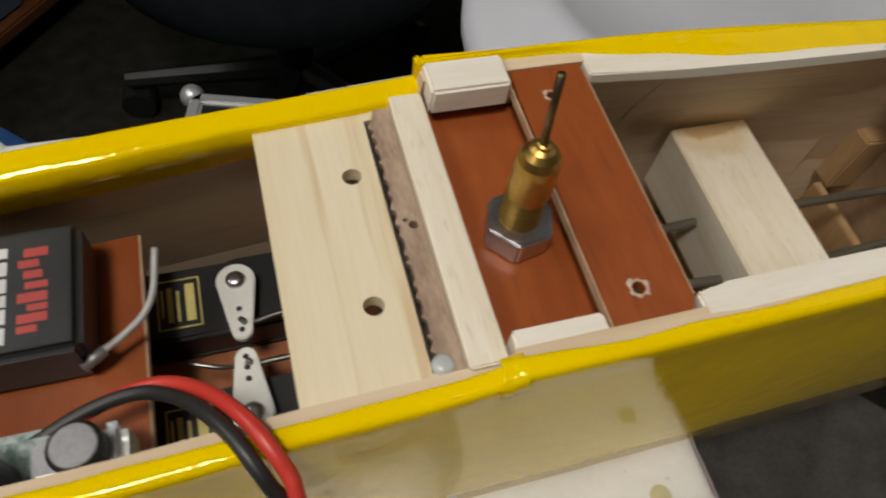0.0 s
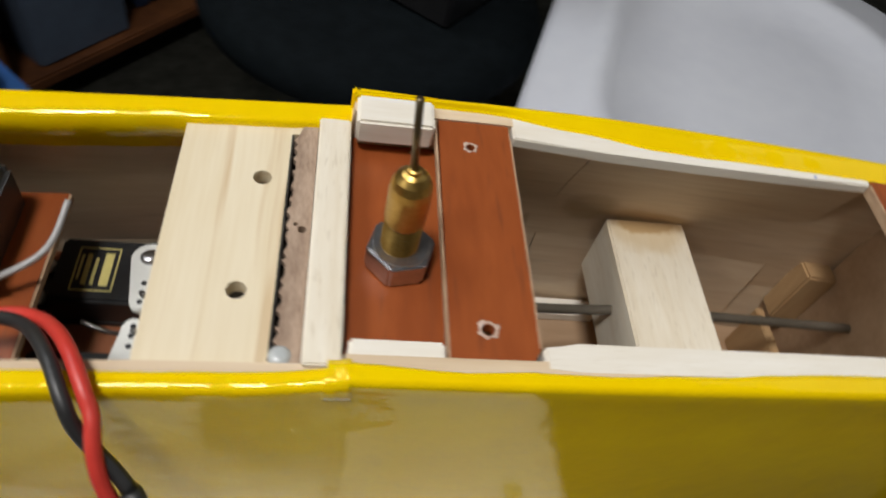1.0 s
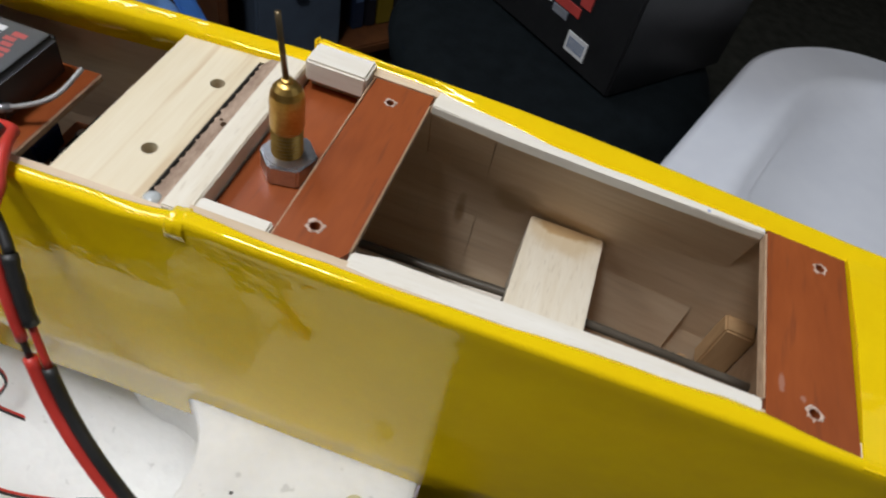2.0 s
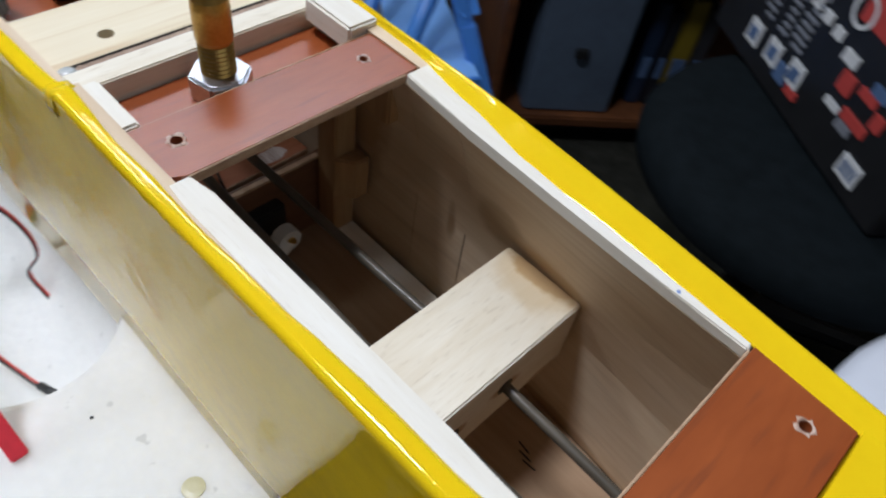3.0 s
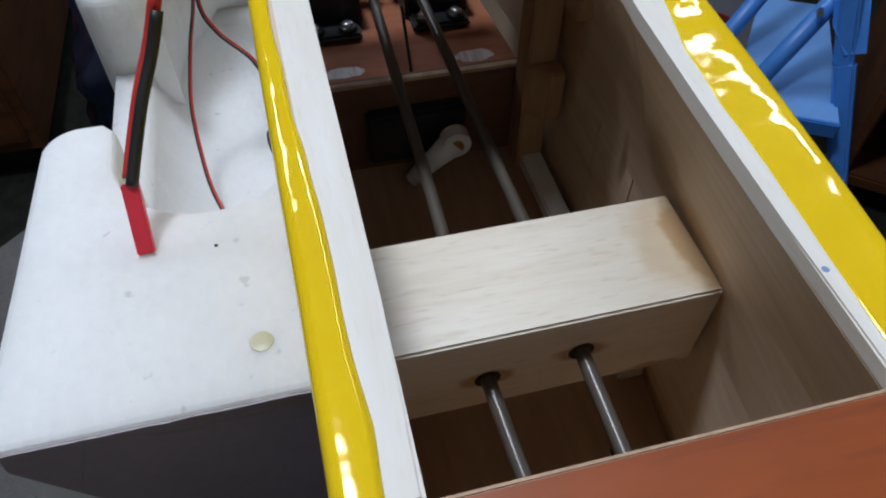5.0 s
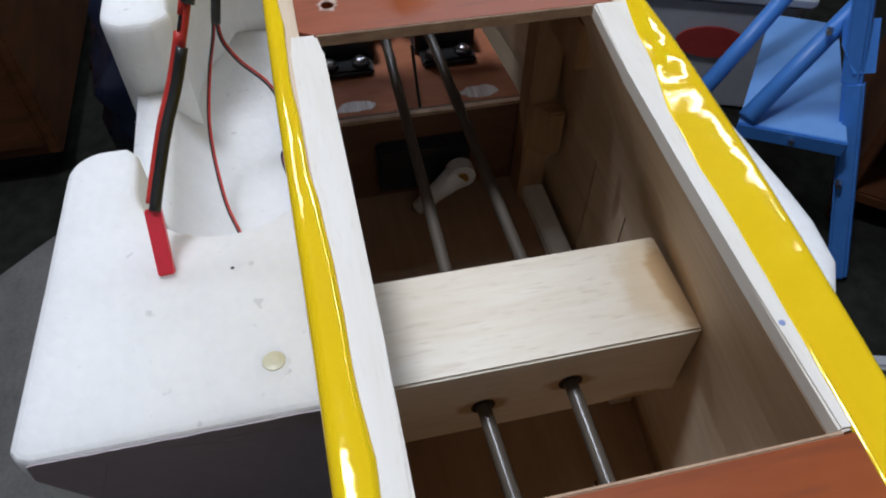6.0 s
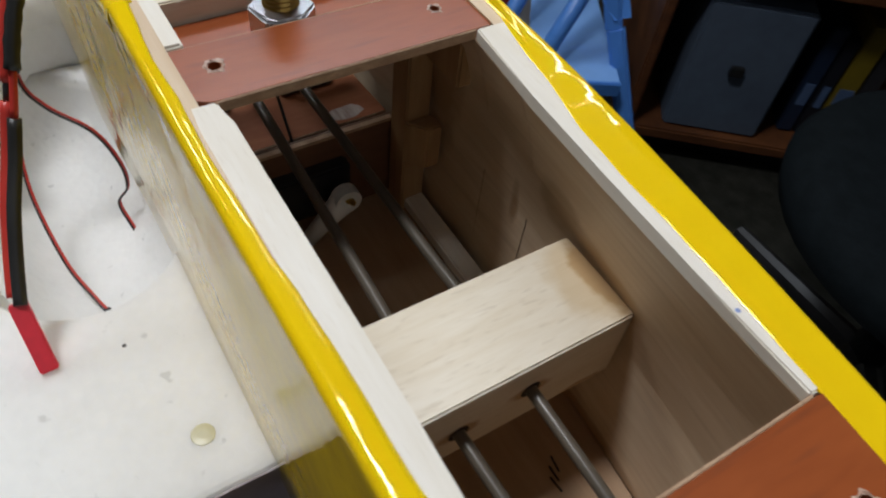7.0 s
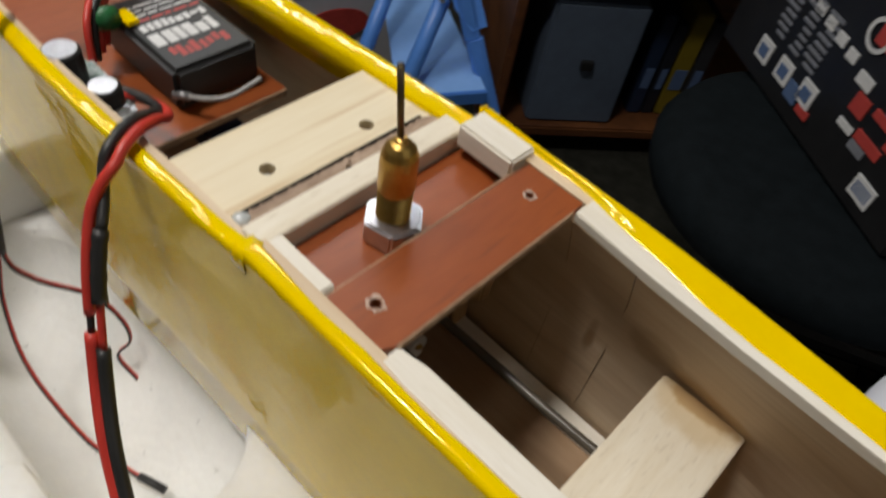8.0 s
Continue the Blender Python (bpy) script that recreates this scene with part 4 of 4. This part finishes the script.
vs = [[plug_bm.verts.new(P(*(p + s1 * u * 1.6 + s2 * v * 2.35))) for u, v in ((-1, -1), (1, -1), (1, 1), (-1, 1))] for p in (a, a.lerp(b, 0.5), b)]
for q0, q1 in zip(vs, vs[1:]):
    for k in range(4):
        plug_bm.faces.new((q0[k], q0[(k + 1) % 4], q1[(k + 1) % 4], q1[k]))
fs = [plug_bm.faces.new(vs[0][::-1]), plug_bm.faces.new(vs[-1])]
bmesh.ops.bevel(plug_bm, geom=plug_bm.edges[:], offset=0.0004, segments=2, affect="EDGES")
part("plug", plug_bm, material("red_nylon", (0.86, 0.045, 0.075), 0.35, second=(0.70, 0.04, 0.06), scale=60, bump=0.05), leads, "red two-pin plug")

thin = thing("signal_lead", "thin red and black twin wire lying in the foam hollow", "cable", P(-106, -50, -162))
for pts in ([(-139, -41.5, 3.2), (-144, -50, -20), (-144, -57.5, -52), (-142, -64.5, -87.5), (-136, -60, -100), (-124, -47.5, -108), (-116, -42.5, -120), (-113, -43, -131), (-118, -48, -143), (-110, -46.5, -152), (-100, -45, -157)], [(-139, -43, 3.0), (-144.5, -52, -20), (-144.5, -59, -52), (-142.5, -66, -87.5), (-138, -72.5, -108), (-122, -77, -127), (-96, -75, -143), (-79, -70, -150), (-67, -66, -151)]):
    pts2 = curve(pts, 6)
    part("red_core", tube(offset(pts2, 0.0, 0.4, 0.3), 0.5, 8), RED_WIRE, thin, smooth=True)
    part("black_core", tube(offset(pts2, 0.3, -0.4, -0.3), 0.5, 8), BLACK_WIRE, thin, smooth=True)
part("black_end", tube([(-71.5, -67.4, -151), (-60.5, -63.5, -150.5)], 1.6, 10), BLACK_WIRE, thin, smooth=True)
part("splice_sleeve", tube(curve([(-144, -60, -63), (-143.4, -62.6, -76), (-142.4, -65, -87)], 4), 2.0, 10), BLACK_WIRE, thin, "black heat-shrink sleeve", smooth=True)

harness = thing("servo_leads", "bundle of red, black and white servo leads", "cable", P(-150, -10, -27.2))
GREEN = material("green_tape", (0.02, 0.16, 0.05), 0.4)
for k, (mat, dy) in enumerate(((RED_WIRE, 0), (BLACK_WIRE, 1.6), (PRINT_WHITE, 3.2))):
    part("lead", tube(curve([(-110, -64, -34), (-122, -55, -12), (-134, -44, 1.5 + k * 0.5), (-148, -30 + dy, 4), (-160, -14 + dy, -2), (-170, 2 + dy, -14)], 7), 1.1, 8), mat, harness, smooth=True)
for k in range(4):
    part("lead", tube(curve([(-128 - k * 3, -22 + k * 3, -20), (-134 - k * 3, -18 + k * 4, -8 + k), (-146, -8 + k * 5, -6), (-160, 2 + k * 4, -16)], 6), 1.2, 8), (RED_WIRE, BLACK_WIRE, RED_WIRE, RED_WIRE)[k], harness, smooth=True)
part("green_tape", tube([(-139, -14, -12), (-133, -11, -9)], 3.6, 12), GREEN, harness, "green tape wrap", smooth=True)
part("yellow_tag", block(-138, -130, -8, -4, -12, -10.5, 0.4), FILM, harness, "yellow tag")

def crumple(x0, x1, seed):
    """A gathered, creased end of the covering laid over the near edge at the step."""
    bm = bmesh.new()
    prof = [(-33.4, 0.6), (-35.4, 1.0), (-37.4, 0.9), (-38.5, 0.3), (-39.1, -1.6), (-39.2, -3.6), (-39.1, -5.2)]
    rows = []
    n = 12
    for k in range(n + 1):
        x = x0 + (x1 - x0) * k / n
        drop = -0.9 * max(0, min(1, (-27.4 - x) / 2.2))
        taper = math.sin(math.pi * k / n)
        row = []
        for m, (y, z) in enumerate(prof):
            w = noise.noise((x * 0.55, m * 0.8, seed)) * 0.5 * taper
            row.append(bm.verts.new(P(x + 0.5 * noise.noise((m * 0.9, x, seed)), y - w * 0.8, z + drop * (1 if m < 4 else 0.4) + w * 0.6 + 0.25 * taper)))
        rows.append(row)
    for p, q in zip(rows, rows[1:]):
        for m in range(len(prof) - 1):
            bm.faces.new((p[m], p[m + 1], q[m + 1], q[m]))
    ob = part("film_fold", bm, FILM, fuselage, "crumpled end of the covering", smooth=True)
    mod = ob.modifiers.new("thickness", "SOLIDIFY")
    mod.thickness = 0.0003


crumple(-31.5, -26.8, 2.0)
part("film_fold", prism([(-29.0, 37.4), (-27.4, 37.0), (-27.2, 40.2), (-28.8, 40.4)], -3.4, 2.8, 0.6), FILM, fuselage, "crumpled end of the covering")
part("step_lip", prism([(-27.4, 38.0), (-7.4, 38.4), (-7.4, 39.4), (-27.4, 40.2)], 0.6, 2.6, 0.5), FILM, fuselage, "raised yellow edge beside the corner block")
part("glue_drop", lathe([(2.4, -1), (2.2, 0.2), (1.2, 0.8)], -40.2, -30.4, 14, z=-5.0), material("clear_glue", (0.55, 0.58, 0.58), 0.15, coat=0.5), fuselage, "cloudy glue drop", smooth=True)

# ---- carton on the chair ----
carton = thing("carton", "black and red printed cardboard carton on the chair", "carton", (0.14, 0.72, 0.430))
C0, E1, E2 = Vector((0.14, 0.72, 0.430)), Vector((-0.81, 0.586, 0)), Vector((0.65, 0.76, 0))
def cbox(s0, s1, d0, d1, z0, z1, bevel=0.003):
    bm = bmesh.new()
    vs = [[bm.verts.new(C0 + E1 * s + E2 * d + Vector((0, 0, z))) for s, d in ((s0, d0), (s1, d0), (s1, d1), (s0, d1))] for z in (z0, z1)]
    fs = [bm.faces.new(vs[0][::-1]), bm.faces.new(vs[1])] + [bm.faces.new((vs[0][i], vs[0][(i + 1) % 4], vs[1][(i + 1) % 4], vs[1][i])) for i in range(4)]
    if bevel:
        bmesh.ops.bevel(bm, geom=list({e for f in fs for e in f.edges}), offset=bevel, segments=2, affect="EDGES")
    return bm
PRINT_BLUE = material("blue_print", (0.10, 0.16, 0.30), 0.4, bump=0)
GREY_PRINT = material("grey_print", (0.22, 0.23, 0.26), 0.5, bump=0)
CARD_BLACK = material("black_card", (0.010, 0.010, 0.011), 0.35, second=(0.016, 0.016, 0.017), scale=20, bump=0.05)
box_body = part("body", cbox(0.03, 0.50, 0, 0.24, 0.002, 0.34), CARD_BLACK, carton)
part("red_panel", cbox(0.035, 0.23, -0.0015, 0.001, 0.175, 0.335, 0), PRINT_RED, carton, "red printed panel")
part("barcode_label", cbox(0.088, 0.128, -0.002, 0.001, 0.022, 0.052, 0), PRINT_WHITE, carton, "white label with a barcode")
for k in range(8):
    part("code_bar", cbox(0.093 + k * 0.004, 0.095 + k * 0.004, -0.0026, -0.0018, 0.028, 0.046, 0), PRINT_BLUE, carton)
for k, (s, z) in enumerate(((0.375, 0.032), (0.318, 0.036), (0.258, 0.042))):
    part("picture", cbox(s, s + 0.034, -0.002, 0.001, z, z + 0.034, 0), PRINT_WHITE, carton, "small printed picture")
    part("picture", cbox(s + 0.008, s + 0.028, -0.0028, -0.0018, z + 0.007, z + 0.025, 0), PRINT_BLUE, carton)
part("picture", cbox(0.285, 0.315, -0.002, 0.001, 0.03, 0.056, 0), PRINT_BLUE, carton)
part("print_patch", cbox(0.250, 0.278, -0.0024, 0.001, 0.030, 0.042, 0), PRINT_RED, carton)
rnd = random.Random(9)
for k in range(24):
    s, z = 0.285 + (k % 3) * 0.042, 0.082 + (k // 3) * 0.011
    part("text_bar", cbox(s, s + 0.018 + 0.018 * rnd.random(), -0.002, 0.001, z, z + 0.0045, 0), GREY_PRINT, carton)
for k in range(5):
    part("text_bar", cbox(0.235 + k * 0.03, 0.255 + k * 0.03, -0.002, 0.001, 0.135 + k * 0.004, 0.150 + k * 0.004, 0), PRINT_WHITE, carton)
for s, z, wd, h, m in ((0.175, 0.095, 0.028, 0.026, PRINT_RED), (0.12, 0.075, 0.05, 0.014, PRINT_RED), (0.19, 0.125, 0.03, 0.016, PRINT_WHITE), (0.13, 0.112, 0.035, 0.012, PRINT_RED), (0.105, 0.095, 0.02, 0.02, PRINT_RED), (0.175, 0.07, 0.03, 0.010, PRINT_WHITE), (0.14, 0.060, 0.03, 0.012, GREY_PRINT), (0.12, 0.125, 0.03, 0.014, PRINT_BLUE)):
    part("print_patch", cbox(s, s + wd, -0.002, 0.001, z, z + h, 0), m, carton)
ring_bm = bmesh.new()
n = 24
vi = [ring_bm.verts.new(C0 + E1 * (0.225 + 0.016 * math.cos(2 * math.pi * k / n)) + E2 * -0.003 + Vector((0, 0, 0.185 + 0.016 * math.sin(2 * math.pi * k / n)))) for k in range(n)]
vo = [ring_bm.verts.new(C0 + E1 * (0.225 + 0.022 * math.cos(2 * math.pi * k / n)) + E2 * -0.003 + Vector((0, 0, 0.185 + 0.022 * math.sin(2 * math.pi * k / n)))) for k in range(n)]
for k in range(n):
    ring_bm.faces.new((vi[k], vi[(k + 1) % n], vo[(k + 1) % n], vo[k]))
part("round_mark", ring_bm, PRINT_WHITE, carton)

# ---- things on the shelf ----
brown = thing("cardboard_box", "plain brown cardboard box on the middle shelf", "box", tuple(A + Vector((0, 0, 0.425))))
part("body", obox(0.0, 0.30, 0.0, 0.3, 0.427, 0.60, 0.004), material("cardboard", (0.33, 0.19, 0.09), 0.8, second=(0.27, 0.15, 0.07), scale=12), brown)
for k, (s, w, h, col) in enumerate(((0.24, 0.03, 0.24, (0.012, 0.025, 0.06)), (0.275, 0.025, 0.22, (0.01, 0.012, 0.02)), (0.305, 0.04, 0.25, (0.22, 0.16, 0.01)), (0.35, 0.03, 0.23, (0.03, 0.03, 0.035)))):
    bk = thing("binder", "dark upright binder on the lower shelf" if k != 2 else "yellow upright binder on the lower shelf", "binder", tuple(A + B * s + Vector((0, 0, 0.08))), group="binders on the shelf")
    part("cover", obox(s, s + w, 0.04, 0.26, 0.082, 0.082 + h, 0.003), material("binder_cover", col, 0.5, scale=20), bk)
    part("spine_label", obox(s + 0.006, s + w - 0.006, 0.038, 0.041, 0.15, 0.20, 0), PRINT_BLUE, bk)

# ---- blue step stool ----
stool = thing("step_stool", "light blue painted metal folding step stool", "step stool", (-0.6, 0.8, 0))
def w(x, y, z):
    return (x * 1000, y * 1000, (z - TOP) * 1000)
Q0, Q1, Q2, Q3 = (-0.622, 0.640), (-0.541, 0.785), (-0.842, 0.962), (-0.899, 0.855)
part("step", prism([(x * 1000, y * 1000) for x, y in (Q0, Q1, Q2, Q3)], -655, -650, 1), material("pale_blue_paint", (0.22, 0.42, 0.82), 0.4, second=(0.19, 0.38, 0.76), scale=12, bump=0.05), stool, "pale blue step")
part("step_lip", prism([(-624, 641), (-541, 787), (-534, 782), (-617, 636)], -676, -649, 2), BLUE, stool)
def bar(a, b, half, name="leg"):
    """A square metal tube between two places."""
    a, b = Vector(a), Vector(b)
    d = (b - a).normalized()
    u = d.cross(Vector((0.75, 0.66, 0))).normalized()
    v = d.cross(u)
    bm = bmesh.new()
    vs = [[bm.verts.new(p + (u * i + v * j) * half) for i, j in ((-1, -1), (1, -1), (1, 1), (-1, 1))] for p in (a, b)]
    for k in range(4):
        bm.faces.new((vs[0][k], vs[0][(k + 1) % 4], vs[1][(k + 1) % 4], vs[1][k]))
    bm.faces.new(vs[0][::-1]), bm.faces.new(vs[1])
    bmesh.ops.bevel(bm, geom=bm.edges[:], offset=half * 0.35, segments=3, affect="EDGES")
    return part(name, bm, BLUE, stool, smooth=False)


bar((-0.455, 0.835, 0.0), (-0.615, 0.815, 0.31), 0.016)
bar((-0.615, 0.815, 0.30), (-0.72, 0.80, 0.55), 0.015)
bm = bmesh.new()
ws = [(-0.692, 0.812, 0.376), (-0.683, 0.872, 0.378), (-0.622, 0.850, 0.322), (-0.628, 0.816, 0.320), (-0.666, 0.806, 0.350)]
front = [bm.verts.new(Vector(p) + Vector((0.018, -0.015, 0.006))) for p in ws]
rear_ = [bm.verts.new(Vector(p) + Vector((0.014, -0.012, 0.003))) for p in ws]
bm.faces.new(front), bm.faces.new(rear_[::-1])
for k in range(5):
    bm.faces.new((front[k], rear_[k], rear_[(k + 1) % 5], front[(k + 1) % 5]))
part("bracket", bm, BLUE, stool, "folded steel hinge plate")
part("brace", tube([w(-0.618, 0.648, 0.258), w(-0.686, 0.800, 0.357), w(-0.74, 0.92, 0.435)], 15, 14), BLUE, stool, smooth=True)
part("brace", tube([w(-0.70, 0.60, 0.235), w(-0.779, 0.753, 0.34), w(-0.83, 0.85, 0.41)], 14, 14), BLUE, stool, smooth=True)
bar((-0.60, 0.50, 0.0), (-0.705, 0.60, 0.25), 0.015)
for x, y, z in ((-0.671, 0.778, 0.368), (-0.578, 0.715, 0.236), (-0.532, 0.806, 0.165)):
    part("bolt", tube([w(x, y, z), w(x + 0.012, y - 0.010, z + 0.004)], [6, 4], 12), ZINC, stool)

tote = thing("storage_tub", "pale grey plastic storage tub with a red oval label", "storage tub", (-1.1, 0.85, 0))
GREY_TUB = material("grey_plastic", (0.55, 0.56, 0.60), 0.45, second=(0.48, 0.49, 0.53), scale=10)
bm = bmesh.new()
prism([(-1360, 760), (-1010, 640), (-900, 930), (-1250, 1050)], -900, -640, 12, bm)
part("body", bm, GREY_TUB, tote)
bm = bmesh.new()
prism([(-1375, 752), (-1000, 624), (-882, 938), (-1258, 1066)], -645, -620, 6, bm)
part("lid", bm, GREY_TUB, tote)
oval = bmesh.new()
sx, sy = Vector((0.355, 0.935, 0)), Vector((0, 0, 1))
for r0, d in ((1.0, 0.0), (1.0, 0.004)):
    [oval.verts.new(Vector((-0.955, 0.785, 0.165)) + Vector((0.935, -0.355, 0)) * (0.004 + d) + sx * 0.07 * math.cos(2 * math.pi * k / 24) + sy * 0.035 * math.sin(2 * math.pi * k / 24)) for k in range(24)]
oval.verts.ensure_lookup_table()
oval.faces.new(oval.verts[:24]), oval.faces.new(oval.verts[24:])
for k in range(24):
    oval.faces.new((oval.verts[k], oval.verts[(k + 1) % 24], oval.verts[24 + (k + 1) % 24], oval.verts[24 + k]))
part("oval_label", oval, PRINT_RED, tote, "red oval label")

# ---- metal-edged case under the chair's rim ----
flight = thing("tool_case", "black case with polished aluminium edges on the floor", "case", (-0.05, 0.55, 0))
K, KA, KB = Vector((-0.141, 0.632, 0)), Vector((-0.27, -0.963, 0)), Vector((0.963, -0.27, 0))
def kbox(a0, a1, b0, b1, z0, z1, bevel=0.003):
    bm = bmesh.new()
    vs = [[bm.verts.new(K + KA * a + KB * b + Vector((0, 0, z))) for a, b in ((a0, b0), (a1, b0), (a1, b1), (a0, b1))] for z in (z0, z1)]
    fs = [bm.faces.new(vs[0][::-1]), bm.faces.new(vs[1])] + [bm.faces.new((vs[0][i], vs[0][(i + 1) % 4], vs[1][(i + 1) % 4], vs[1][i])) for i in range(4)]
    if bevel:
        bmesh.ops.bevel(bm, geom=list({e for f in fs for e in f.edges}), offset=bevel, segments=3, affect="EDGES")
    return bm
ALU = material("aluminium", (0.76, 0.77, 0.79), 0.35, 0.6, second=(0.7, 0.71, 0.73), scale=60)
part("shell", kbox(0.002, 0.248, 0.002, 0.398, 0.005, 0.296), BLACK, flight)
for a0, a1, b0, b1 in ((0, 0.25, 0, 0.018), (0, 0.25, 0.382, 0.4), (0, 0.018, 0, 0.4), (0.232, 0.25, 0, 0.4)):
    part("edge_strip", kbox(a0, a1, b0, b1, 0.284, 0.302, 0.004), ALU, flight, "polished aluminium edge")
for b in (0.06, 0.16, 0.26):
    part("lid_strip", kbox(0.03, 0.22, b, b + 0.025, 0.296, 0.300, 0.001), ALU, flight)
for a, b in ((0, 0), (0, 0.4), (0.25, 0), (0.25, 0.4)):
    c = K + KA * a + KB * b
    bm = bmesh.new()
    bmesh.ops.create_uvsphere(bm, u_segments=14, v_segments=8, radius=0.016)
    for v in bm.verts:
        v.co = v.co + c + Vector((0, 0, 0.292))
    part("corner_cap", bm, ALU, flight, "rounded steel corner", smooth=True)

# ---- dark things beyond the table ----
bag = thing("plastic_bag", "crumpled dark blue plastic bag on the floor", "bag", (-1.02, -0.15, 0))
bm = bmesh.new()
bmesh.ops.create_icosphere(bm, subdivisions=4, radius=1)
for v in bm.verts:
    d = v.co.normalized()
    f = 1 + 0.16 * noise.noise(d * 2.3) + 0.08 * noise.noise(d * 6.1) + 0.05 * noise.noise(d * 13)
    v.co = Vector((-1.02 + 0.24 * d.x * f, -0.15 + 0.24 * d.y * f, max(0.0, 0.20 + 0.24 * d.z * f)))
part("skin", bm, material("blue_black_film", (0.012, 0.016, 0.035), 0.18, second=(0.02, 0.026, 0.05), scale=8, bump=0.2), bag, smooth=True)
cab = thing("wooden_cabinet", "reddish brown wooden cabinet on the floor", "cabinet", (-1.25, -0.83, 0))
def cabinet_box(x0, x1, y0, y1, z0, z1, bevel=0.004):
    bm = bmesh.new()
    bmesh.ops.create_cube(bm, size=1)
    for v in bm.verts:
        v.co = ((x0 + x1) / 2 + v.co.x * (x1 - x0), (y0 + y1) / 2 + v.co.y * (y1 - y0), (z0 + z1) / 2 + v.co.z * (z1 - z0))
    bmesh.ops.bevel(bm, geom=bm.edges[:], offset=bevel, segments=2, affect="EDGES")
    return bm
part("carcass", cabinet_box(-1.6, -1.0, -1.23, -0.50, 0.06, 0.68), WOOD, cab)
part("plinth", cabinet_box(-1.58, -1.03, -1.21, -0.53, 0, 0.06), BLACK, cab)
part("top", cabinet_box(-1.62, -0.98, -1.25, -0.48, 0.68, 0.71), WOOD, cab)
part("door", cabinet_box(-1.0, -0.985, -1.21, -0.52, 0.09, 0.66), WOOD, cab)
